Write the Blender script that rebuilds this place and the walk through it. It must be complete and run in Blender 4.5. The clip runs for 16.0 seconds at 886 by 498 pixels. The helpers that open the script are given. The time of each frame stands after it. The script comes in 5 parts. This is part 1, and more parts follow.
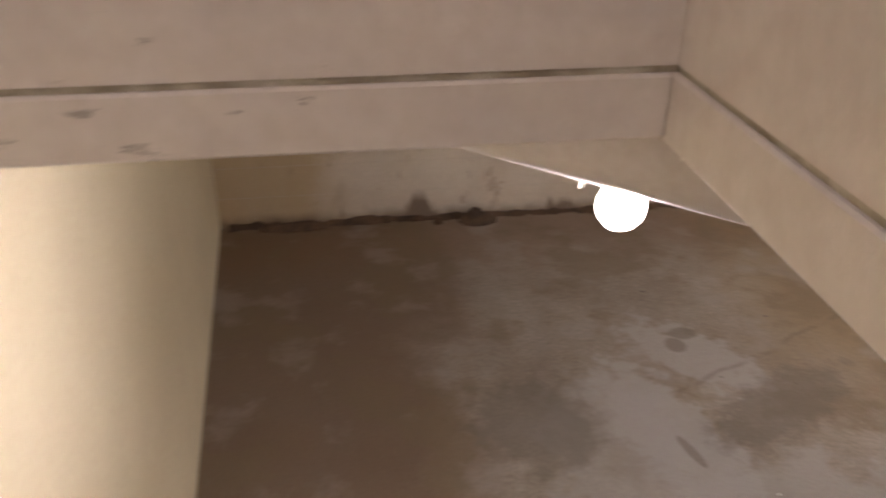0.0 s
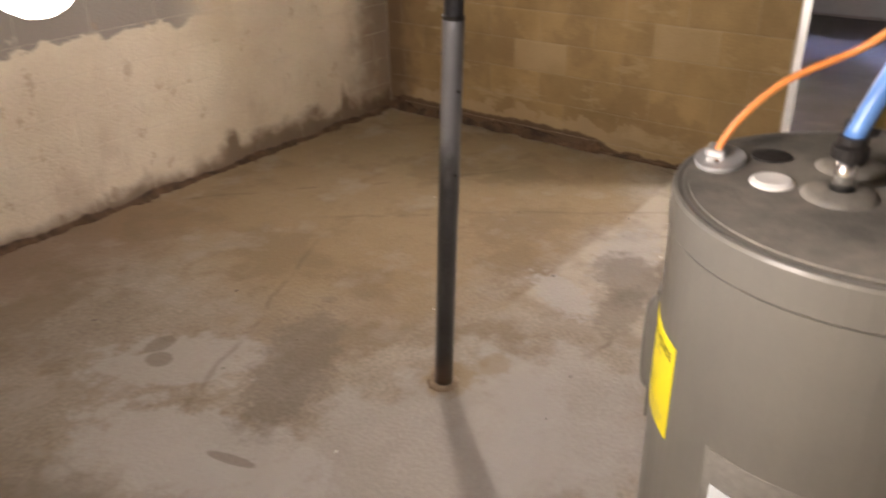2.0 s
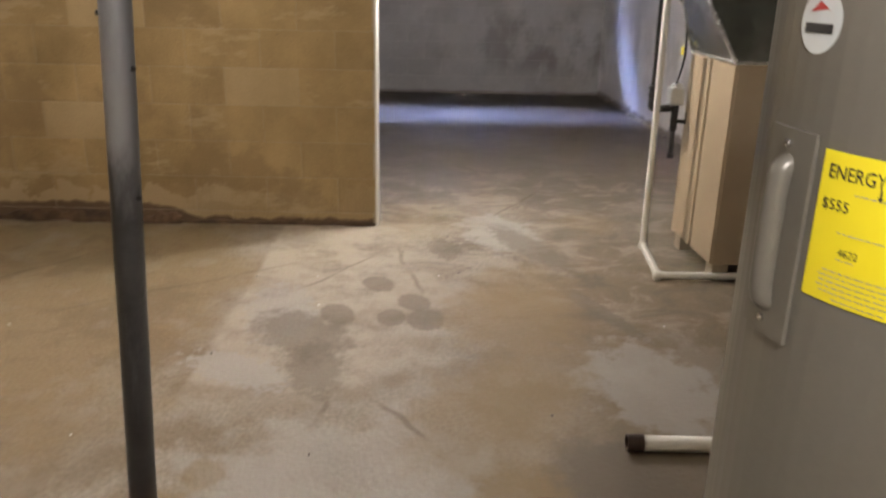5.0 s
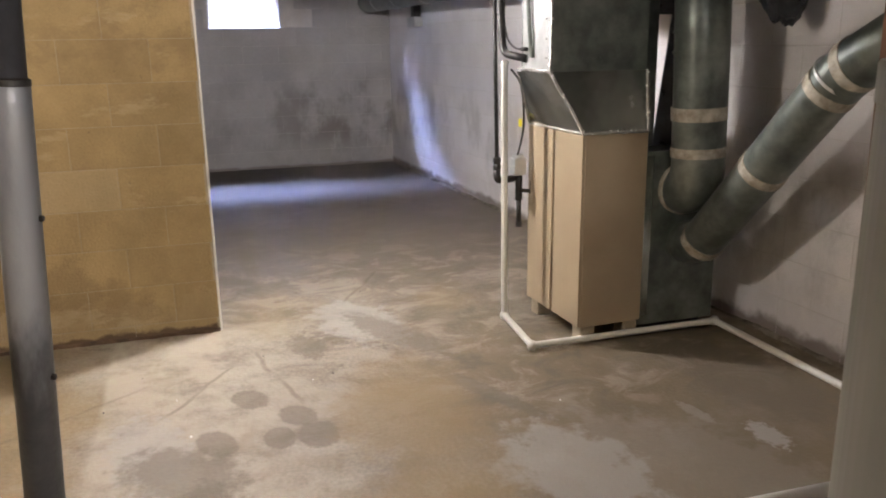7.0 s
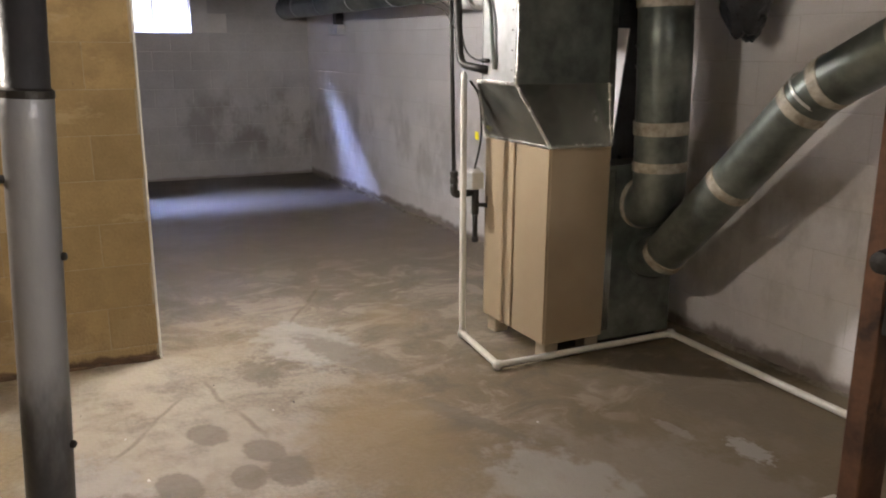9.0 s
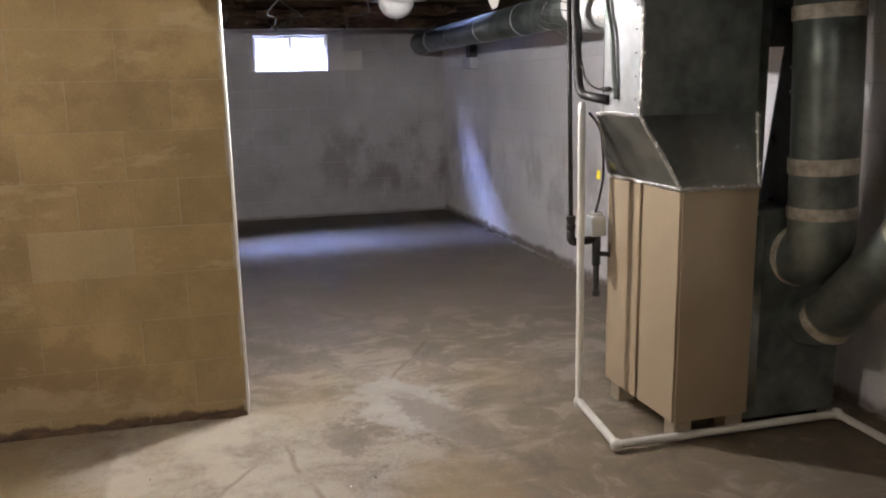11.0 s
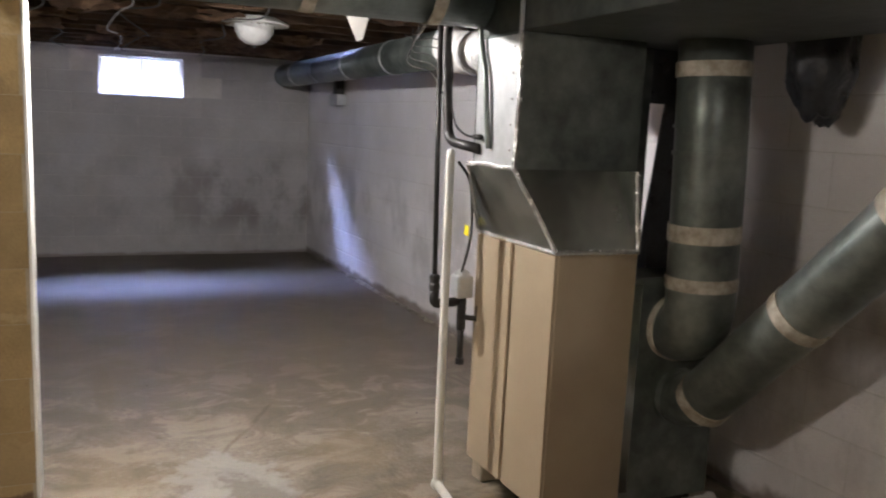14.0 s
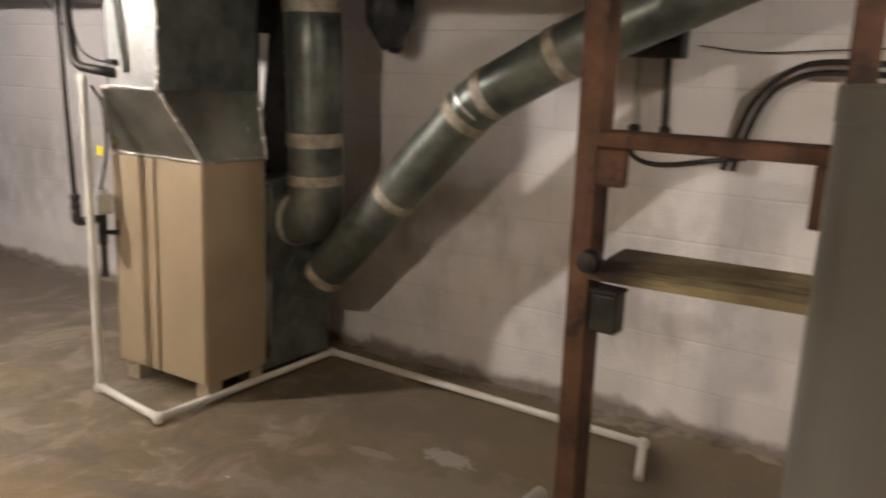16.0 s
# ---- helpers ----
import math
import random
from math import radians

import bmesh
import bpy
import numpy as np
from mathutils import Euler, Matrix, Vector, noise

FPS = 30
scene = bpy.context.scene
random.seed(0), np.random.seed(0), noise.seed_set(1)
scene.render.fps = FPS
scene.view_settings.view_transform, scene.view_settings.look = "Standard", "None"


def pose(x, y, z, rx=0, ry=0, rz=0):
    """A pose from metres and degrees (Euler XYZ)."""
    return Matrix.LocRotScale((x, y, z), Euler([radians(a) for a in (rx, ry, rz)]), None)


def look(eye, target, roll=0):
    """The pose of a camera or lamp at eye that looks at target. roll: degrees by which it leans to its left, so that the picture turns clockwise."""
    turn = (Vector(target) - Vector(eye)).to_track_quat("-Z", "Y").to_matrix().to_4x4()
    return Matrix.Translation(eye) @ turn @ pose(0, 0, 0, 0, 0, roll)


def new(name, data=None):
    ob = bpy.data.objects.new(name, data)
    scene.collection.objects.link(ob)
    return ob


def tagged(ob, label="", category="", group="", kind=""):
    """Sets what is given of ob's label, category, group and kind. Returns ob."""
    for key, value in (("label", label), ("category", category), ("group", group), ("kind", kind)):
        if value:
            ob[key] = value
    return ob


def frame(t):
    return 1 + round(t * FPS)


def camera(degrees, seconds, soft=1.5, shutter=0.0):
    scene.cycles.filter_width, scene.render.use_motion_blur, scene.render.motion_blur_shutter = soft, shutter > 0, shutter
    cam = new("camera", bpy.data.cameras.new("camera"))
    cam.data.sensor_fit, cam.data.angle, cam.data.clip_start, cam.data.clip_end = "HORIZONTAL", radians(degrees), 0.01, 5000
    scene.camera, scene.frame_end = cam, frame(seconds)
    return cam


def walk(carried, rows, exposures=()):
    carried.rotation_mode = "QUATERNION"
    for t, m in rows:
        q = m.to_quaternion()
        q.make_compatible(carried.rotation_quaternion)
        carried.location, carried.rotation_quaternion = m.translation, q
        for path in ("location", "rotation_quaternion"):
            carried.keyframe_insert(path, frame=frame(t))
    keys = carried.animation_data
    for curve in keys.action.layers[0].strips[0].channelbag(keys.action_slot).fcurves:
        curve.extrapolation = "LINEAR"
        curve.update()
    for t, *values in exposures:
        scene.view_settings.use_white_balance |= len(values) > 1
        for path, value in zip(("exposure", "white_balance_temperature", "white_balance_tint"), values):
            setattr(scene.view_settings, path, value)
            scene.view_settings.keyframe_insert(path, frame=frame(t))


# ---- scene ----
cam = camera(57.9, 16.0, soft=1.9, shutter=0.5)
PATH = [
    (0, (-4.709, -1.617, 2.299), (-4.499, 0.135, 1.33), -0.1),
    (0.3, (-4.708, -1.517, 2.262), (-4.235, 0.168, 1.315), 0.2),
    (0.5, (-4.718, -1.475, 2.199), (-4.054, 0.211, 1.301), 0.4),
    (0.8, (-4.722, -1.388, 2.122), (-3.795, 0.176, 1.261), -0.4),
    (1, (-4.715, -1.335, 2.102), (-3.675, 0.125, 1.229), -0.9),
    (1.1, (-4.704, -1.31, 2.086), (-3.614, 0.121, 1.203), -0.8),
    (1.3, (-4.674, -1.245, 2.016), (-3.502, 0.122, 1.151), -1.2),
    (1.5, (-4.666, -1.222, 1.972), (-3.39, 0.112, 1.068), -2.1),
    (2, (-4.608, -1.197, 1.87), (-3.213, -0.085, 0.962), -1.4),
    (3, (-4.584, -0.981, 1.612), (-2.961, -0.38, 0.61), -0.3),
    (3.5, (-4.515, -0.841, 1.505), (-2.844, -0.359, 0.518), 0.8),
    (4, (-4.516, -0.678, 1.419), (-2.752, -0.352, 0.536), 1.5),
    (4.5, (-4.464, -0.526, 1.364), (-2.634, -0.331, 0.583), 1.1),
    (5, (-4.378, -0.365, 1.373), (-2.487, -0.375, 0.721), 1.2),
    (7.3, (-4.025, 0.086, 1.454), (-2.198, -0.545, 0.941), -1.0),
    (7.5, (-3.967, 0.125, 1.453), (-2.157, -0.553, 0.938), -1.1),
    (8, (-3.911, 0.2, 1.452), (-2.14, -0.576, 0.939), -1.1),
    (8.5, (-3.882, 0.233, 1.454), (-2.131, -0.591, 0.949), -0.1),
    (9, (-3.854, 0.26, 1.455), (-2.089, -0.544, 0.967), 0.3),
    (9.5, (-3.817, 0.247, 1.444), (-2.013, -0.467, 0.962), -0.3),
    (10, (-3.738, 0.145, 1.428), (-1.885, -0.437, 0.951), -1.3),
    (10.2, (-3.699, 0.084, 1.42), (-1.827, -0.443, 0.954), -1.4),
    (12.3, (-3.212, -0.204, 1.466), (-1.291, -0.65, 1.13), 0.0),
    (12.5, (-3.197, -0.219, 1.453), (-1.275, -0.677, 1.139), 0.2),
    (13, (-3.17, -0.285, 1.432), (-1.267, -0.823, 1.138), 1.3),
    (13.5, (-3.149, -0.308, 1.431), (-1.28, -0.956, 1.138), 2.1),
    (14, (-3.109, -0.26, 1.432), (-1.289, -1.03, 1.128), 2.6),
    (14.5, (-3.074, -0.058, 1.421), (-1.375, -1.057, 1.083), 1.2),
    (15, (-3.132, 0.091, 1.42), (-1.547, -1.071, 1.047), 1.1),
    (15.5, (-3.27, 0.263, 1.396), (-1.912, -1.148, 0.986), 1.8),
    (15.8, (-3.345, 0.316, 1.42), (-2.122, -1.212, 0.988), 2.3),
    (16, (-3.378, 0.387, 1.408), (-2.268, -1.221, 0.98), 2.5),
]
EXPOSURES = [(0.0, 1.22, 6400, 20), (0.5, 1.60, 6150, 20), (1.0, 1.63, 6200, 20), (2.0, 1.60, 6700, 16), (3.0, 1.38, 7300, 13), (4.0, 1.40, 6800, 11), (5.0, 1.48, 6600, 10), (7.5, 1.82, 6300, 11),
             (8.2, 1.68, 6400, 10), (9.0, 1.38, 6500, 10), (10.0, 1.30, 6400, 10), (12.5, 1.18, 5950, 13), (14.0, 1.36, 6200, 10), (15.0, 1.35, 6750, 11), (16.0, 1.41, 6950, 12)]
walk(cam, [(t, look(eye, target, roll)) for t, eye, target, roll in PATH], EXPOSURES)

# ---- light ----
world = bpy.data.worlds.new("world")
scene.world = world
world.use_nodes = True
_wn = world.node_tree.nodes
_sky = _wn.new("ShaderNodeTexSky")
_sky.sky_type, _sky.sun_disc = "NISHITA", False
_sky.sun_elevation, _sky.sun_rotation = radians(35), radians(200)
world.node_tree.links.new(_sky.outputs[0], _wn["Background"].inputs[0])
_wn["Background"].inputs[1].default_value = 0.15


def lamp(name, kind, m, energy, colour, **extra):
    data = bpy.data.lights.new(name, kind)
    data.energy, data.color = energy, colour
    for k, v in extra.items():
        if k == "size":
            data.size = v
        elif k == "size_y":
            data.shape, data.size_y = "RECTANGLE", v
        elif k == "soft":
            data.shadow_soft_size = v
    ob = new(name, data)
    ob.matrix_world = m
    return ob


BULB = Vector((-4.336, -0.629, 1.806))
lamp("bulb_light", "POINT", Matrix.Translation(BULB), 20, (1.0, 0.93, 0.90), soft=0.036)
lamp("passage_bulb_light", "POINT", Matrix.Translation((0.20, -0.35, 1.95)), 59, (1.0, 0.95, 0.92), soft=0.036)
lamp("north_bulb_light", "POINT", Matrix.Translation((-1.88, 1.14, 1.95)), 30, (1.0, 0.90, 0.78), soft=0.036)
lamp("sky_by_window", "AREA", look((6.45, -0.63, 3.15), (5.5, -0.63, 1.8)), 4200, (0.40, 0.49, 1.0), size=6.0, size_y=0.9)
# unseen fill lamp, added to brighten the stairwell plaster
lamp("stairwell_light", "AREA", look((-4.85, -1.9, 3.15), (-4.85, -1.9, 0)), 2.6, (1.0, 0.93, 0.90), size=0.7, size_y=1.6)
scene.view_settings.exposure = 1.5


# ---- materials ----
def material(name, low, high, scale=3.0, rough=0.8, metal=0.0, grain=60.0, bump=0.25, speck=0.15, world_space=True, edit=None, spec=0.5):
    """Two scales of colour variation, fine relief. edit(nodes, links, pos, colour) may add marks."""
    m = bpy.data.materials.new(name)
    m.use_nodes = True
    n, l = m.node_tree.nodes, m.node_tree.links
    b = n["Principled BSDF"]
    if world_space:
        pos = n.new("ShaderNodeNewGeometry").outputs["Position"]
    else:
        pos = n.new("ShaderNodeTexCoord").outputs["Object"]
    big = n.new("ShaderNodeTexNoise")
    big.inputs["Scale"].default_value, big.inputs["Detail"].default_value = scale, 6
    big.inputs["Roughness"].default_value = 0.6
    l.new(pos, big.inputs["Vector"])
    ramp = n.new("ShaderNodeValToRGB")
    ramp.color_ramp.elements[0].position, ramp.color_ramp.elements[1].position = 0.36, 0.64
    ramp.color_ramp.elements[0].color, ramp.color_ramp.elements[1].color = (*low, 1), (*high, 1)
    l.new(big.outputs[0], ramp.inputs[0])
    fine = n.new("ShaderNodeTexNoise")
    fine.inputs["Scale"].default_value, fine.inputs["Detail"].default_value = grain, 4
    l.new(pos, fine.inputs["Vector"])
    mul = n.new("ShaderNodeMix")
    mul.data_type, mul.blend_type = "RGBA", "OVERLAY"
    mul.inputs[0].default_value = speck
    l.new(ramp.outputs[0], mul.inputs[6])
    l.new(fine.outputs[0], mul.inputs[7])
    colour = mul.outputs[2]
    if edit:
        colour = edit(n, l, pos, colour)
    l.new(colour, b.inputs["Base Color"])
    b.inputs["Metallic"].default_value = metal
    b.inputs["Specular IOR Level"].default_value = spec
    mr = n.new("ShaderNodeMapRange")
    mr.inputs[3].default_value, mr.inputs[4].default_value = max(rough - 0.1, 0.03), min(rough + 0.1, 1)
    l.new(big.outputs[0], mr.inputs[0])
    l.new(mr.outputs[0], b.inputs["Roughness"])
    bp = n.new("ShaderNodeBump")
    bp.inputs["Strength"].default_value, bp.inputs["Distance"].default_value = bump, 0.01
    l.new(fine.outputs[0], bp.inputs["Height"])
    l.new(bp.outputs[0], b.inputs["Normal"])
    return m


def mix(n, l, factor, a, b):
    x = n.new("ShaderNodeMix")
    x.data_type = "RGBA"
    l.new(factor, x.inputs[0])
    l.new(a, x.inputs[6])
    if isinstance(b, tuple):
        x.inputs[7].default_value = (*b, 1)
    else:
        l.new(b, x.inputs[7])
    return x.outputs[2]


def noise_at(n, l, pos, scale, detail=5.0, stretch=None, rough=0.6):
    t = n.new("ShaderNodeTexNoise")
    t.inputs["Scale"].default_value, t.inputs["Detail"].default_value = scale, detail
    t.inputs["Roughness"].default_value = rough
    if stretch:
        mp = n.new("ShaderNodeMapping")
        mp.inputs["Scale"].default_value = stretch
        l.new(pos, mp.inputs[0])
        pos = mp.outputs[0]
    l.new(pos, t.inputs["Vector"])
    return t.outputs[0]


def calc(n, l, op, a, b=None, c=None):
    x = n.new("ShaderNodeMath")
    x.operation = op
    for i, v in enumerate((a, b, c)):
        if v is None:
            continue
        if isinstance(v, (int, float)):
            x.inputs[i].default_value = v
        else:
            l.new(v, x.inputs[i])
    return x.outputs[0]


def step(n, l, value, lo, hi, out0=0.0, out1=1.0):
    x = n.new("ShaderNodeMapRange")
    x.interpolation_type = "SMOOTHSTEP"
    x.inputs[1].default_value, x.inputs[2].default_value = lo, hi
    x.inputs[3].default_value, x.inputs[4].default_value = out0, out1
    l.new(value, x.inputs[0])
    return x.outputs[0]


def xyz(n, l, pos):
    s = n.new("ShaderNodeSeparateXYZ")
    l.new(pos, s.inputs[0])
    return s.outputs


def blob(n, l, pos, x, y, rx, ry, turn=0.0, edge=0.35, wobble=0.6):
    """1 inside a ragged oval on the floor."""
    mp = n.new("ShaderNodeMapping")
    mp.vector_type = "TEXTURE"
    mp.inputs["Location"].default_value = (x, y, 0)
    mp.inputs["Rotation"].default_value = (0, 0, radians(turn))
    mp.inputs["Scale"].default_value = (rx, ry, 1)
    l.new(pos, mp.inputs[0])
    ln = n.new("ShaderNodeVectorMath")
    ln.operation = "LENGTH"
    l.new(mp.outputs[0], ln.inputs[0])
    r = calc(n, l, "ADD", ln.outputs["Value"], calc(n, l, "MULTIPLY", calc(n, l, "SUBTRACT", noise_at(n, l, pos, 2.2 / max(min(rx, ry), 0.05), 4), 0.5), wobble * 2))
    return step(n, l, r, 1 - edge, 1 + edge, 1.0, 0.0)


def floor_marks(n, l, pos, colour):
    x, y, z = xyz(n, l, pos)
    wob = calc(n, l, "MULTIPLY", calc(n, l, "SUBTRACT", noise_at(n, l, pos, 1.1, 6), 0.5), 1.6)
    xw, yw = calc(n, l, "ADD", x, wob), calc(n, l, "ADD", y, wob)

    def both(*f):
        r = f[0]
        for g in f[1:]:
            r = calc(n, l, "MULTIPLY", r, g)
        return r

    # ochre damp film in the north-east bay
    colour = mix(n, l, both(step(n, l, yw, 0.45, 0.8), step(n, l, xw, -3.0, -2.2), step(n, l, x, -0.2, 0.2, 0.7, 0)), colour, (0.34, 0.24, 0.115))
    # red brown damp in the west
    colour = mix(n, l, both(step(n, l, xw, -4.5, -4.0, 0.85, 0), step(n, l, yw, -0.1, 0.6)), colour, (0.22, 0.145, 0.09))
    colour = mix(n, l, both(step(n, l, yw, 2.1, 2.6, 0, 0.6), step(n, l, x, -2.6, -1.8, 1, 0)), colour, (0.26, 0.16, 0.09))
    # olive damp before the south wall
    colour = mix(n, l, both(step(n, l, yw, -1.1, -0.5, 0.75, 0), step(n, l, xw, -0.9, -0.2, 1, 0)), colour, (0.27, 0.205, 0.12))
    # general mottling
    colour = mix(n, l, step(n, l, noise_at(n, l, pos, 1.9, 8, None, 0.62), 0.49, 0.58, 0, 0.6), colour, (0.25, 0.185, 0.11))
    colour = mix(n, l, step(n, l, noise_at(n, l, pos, 2.7, 8, None, 0.6), 0.34, 0.48, 0.40, 0), colour, (0.46, 0.41, 0.36))
    colour = mix(n, l, step(n, l, noise_at(n, l, pos, 6.5, 8, None, 0.7), 0.53, 0.72, 0, 0.30), colour, (0.24, 0.19, 0.13))
    colour = mix(n, l, step(n, l, noise_at(n, l, pos, 17, 6, None, 0.7), 0.5, 0.75, 0, 0.35), colour, (0.22, 0.18, 0.13))
    # shade put into the floor colour eastward, where lamplight comes out too strong
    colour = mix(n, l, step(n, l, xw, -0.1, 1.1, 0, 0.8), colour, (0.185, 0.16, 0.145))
    # brushed swirls in the passage and the far room
    sw = n.new("ShaderNodeTexNoise")
    sw.inputs["Scale"].default_value, sw.inputs["Detail"].default_value = 2.6, 9
    sw.inputs["Roughness"].default_value, sw.inputs["Distortion"].default_value = 0.66, 0.9
    mp = n.new("ShaderNodeMapping")
    mp.inputs["Scale"].default_value, mp.inputs["Rotation"].default_value = (1.5, 1.1, 1), (0, 0, 0.5)
    l.new(pos, mp.inputs[0])
    l.new(mp.outputs[0], sw.inputs["Vector"])
    zone = both(step(n, l, xw, -1.9, -1.1), step(n, l, yw, 0.35, 0.9, 1, 0), step(n, l, x, 0.3, 1.8, 1, 0.12))
    # shade put into the colour southward as well, holding back the passage lamp
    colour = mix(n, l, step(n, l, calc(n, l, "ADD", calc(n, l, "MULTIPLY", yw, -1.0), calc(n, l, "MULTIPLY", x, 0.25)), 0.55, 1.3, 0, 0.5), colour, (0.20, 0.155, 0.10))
    # pale and dark streaks of the swirls
    colour = mix(n, l, both(zone, step(n, l, sw.outputs[0], 0.50, 0.62, 0, 0.6)), colour, (0.47, 0.40, 0.315))
    colour = mix(n, l, both(zone, step(n, l, sw.outputs[0], 0.38, 0.49, 0.6, 0)), colour, (0.17, 0.14, 0.11))
    # pale concrete bay with a straight north edge
    ey = calc(n, l, "ADD", y, calc(n, l, "MULTIPLY", noise_at(n, l, pos, 3.0, 6), 0.10))
    bay = both(step(n, l, ey, 0.54, 0.58, 1, 0), step(n, l, ey, -0.5, 0.1), step(n, l, x, -2.1, -1.85), step(n, l, x, -0.1, 0.1, 1, 0))
    colour = mix(n, l, both(bay, step(n, l, noise_at(n, l, pos, 4.0, 7), 0.40, 0.58, 0.2, 0.75)), colour, (0.60, 0.53, 0.44))
    pale = [(-3.45, 0.85, 0.20, 0.50, 15, 0.75), (-3.15, 1.35, 0.18, 0.35, 40, 0.7), (-3.1, 0.15, 0.75, 0.45, 0, 0.65), (-1.78, 0.36, 0.10, 0.22, -30, 0.8), (-1.25, 0.30, 0.30, 0.14, 10, 0.6), (-1.85, -1.92, 0.10, 0.055, 0, 0.8),
            (-2.5, -0.15, 0.4, 0.4, 0, 0.6), (-2.0, -1.5, 0.5, 0.35, 30, 0.2), (-1.85, -1.13, 0.34, 0.22, 10, 0.6), (-3.68, 0.75, 0.32, 0.5, 10, 0.5), (-1.60, -1.77, 0.10, 0.03, 10, 0.35), (-0.1, -0.7, 0.35, 0.2, 20, 0.6)]
    for bx, by, rx, ry, turn, k in pale:
        colour = mix(n, l, calc(n, l, "MULTIPLY", blob(n, l, pos, bx, by, rx, ry, turn, 0.22, 1.0), k), colour, (0.52, 0.485, 0.45))
    # ragged dark patches, the first two along the south wall
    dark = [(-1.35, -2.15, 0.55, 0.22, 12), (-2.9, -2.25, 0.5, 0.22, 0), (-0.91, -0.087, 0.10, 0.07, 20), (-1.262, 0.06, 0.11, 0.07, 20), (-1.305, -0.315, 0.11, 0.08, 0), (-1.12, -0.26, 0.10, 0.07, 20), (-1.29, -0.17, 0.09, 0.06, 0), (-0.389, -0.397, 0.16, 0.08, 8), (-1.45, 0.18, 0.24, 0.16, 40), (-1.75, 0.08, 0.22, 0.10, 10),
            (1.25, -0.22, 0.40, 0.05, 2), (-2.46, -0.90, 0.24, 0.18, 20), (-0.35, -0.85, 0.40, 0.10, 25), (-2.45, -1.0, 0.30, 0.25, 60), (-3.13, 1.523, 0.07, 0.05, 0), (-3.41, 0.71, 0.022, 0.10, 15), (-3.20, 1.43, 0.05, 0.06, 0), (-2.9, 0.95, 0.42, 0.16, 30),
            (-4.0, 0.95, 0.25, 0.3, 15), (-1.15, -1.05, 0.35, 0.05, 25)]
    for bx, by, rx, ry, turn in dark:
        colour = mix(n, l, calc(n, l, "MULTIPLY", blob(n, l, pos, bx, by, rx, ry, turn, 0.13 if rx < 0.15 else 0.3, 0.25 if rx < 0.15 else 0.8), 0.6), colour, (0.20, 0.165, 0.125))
    for bx, by, r, k in ((0.15, -0.30, 0.35, 0.22), (-1.25, -0.68, 0.35, 0.6), (-1.95, -0.62, 0.28, 0.5), (0.1, -1.25, 0.2, 0.3), (-2.60, 0.38, 0.11, 0.7), (-2.42, 0.30, 0.08, 0.5), (-2.55, -0.62, 0.18, 0.7), (-2.15, -0.50, 0.30, 0.45), (-1.75, -0.75, 0.25, 0.35), (-0.95, -0.75, 0.3, 0.4)):
        colour = mix(n, l, calc(n, l, "MULTIPLY", blob(n, l, pos, bx, by, r, r * 0.8), k), colour, (0.335, 0.24, 0.12))
    # hairline cracks and trowel lines
    for cx, cy, half, turn, dark_k in ((-2.75, 1.35, 0.9, 28, 0.35), (-2.06, -0.21, 0.24, 39.5, 0.5), (-0.62, -0.21, 0.5, 13, 0.4), (-1.4, 2.1, 1.5, -42, 0.35), (-1.2, 1.1, 1.2, -52, 0.3), (-2.03, -0.03, 0.17, 164, 0.5), (-0.75, 0.12, 0.35, -35, 0.4), (0.6, -0.9, 0.5, -30, 0.45)):
        mp = n.new("ShaderNodeMapping")
        mp.vector_type = "TEXTURE"
        mp.inputs["Location"].default_value = (cx, cy, 0)
        mp.inputs["Rotation"].default_value = (0, 0, radians(turn))
        l.new(pos, mp.inputs[0])
        u, v, _ = xyz(n, l, mp.outputs[0])
        v = calc(n, l, "ADD", v, calc(n, l, "MULTIPLY", calc(n, l, "SUBTRACT", noise_at(n, l, pos, 1.2, 3), 0.5), 0.22))
        line = step(n, l, calc(n, l, "ABSOLUTE", v), 0.003, 0.018, dark_k, 0)
        ends = step(n, l, calc(n, l, "ABSOLUTE", u), half * 0.6, half, 1, 0)
        gaps = step(n, l, noise_at(n, l, pos, 4.0, 3), 0.40, 0.55)
        colour = mix(n, l, both(line, ends, gaps), colour, (0.12, 0.085, 0.055))
    dull = n.new("ShaderNodeMix")
    dull.data_type, dull.blend_type = "RGBA", "MULTIPLY"
    dull.inputs[0].default_value = 1.0
    l.new(colour, dull.inputs[6])
    dull.inputs[7].default_value = (0.76, 0.765, 0.76, 1)
    return dull.outputs[2]


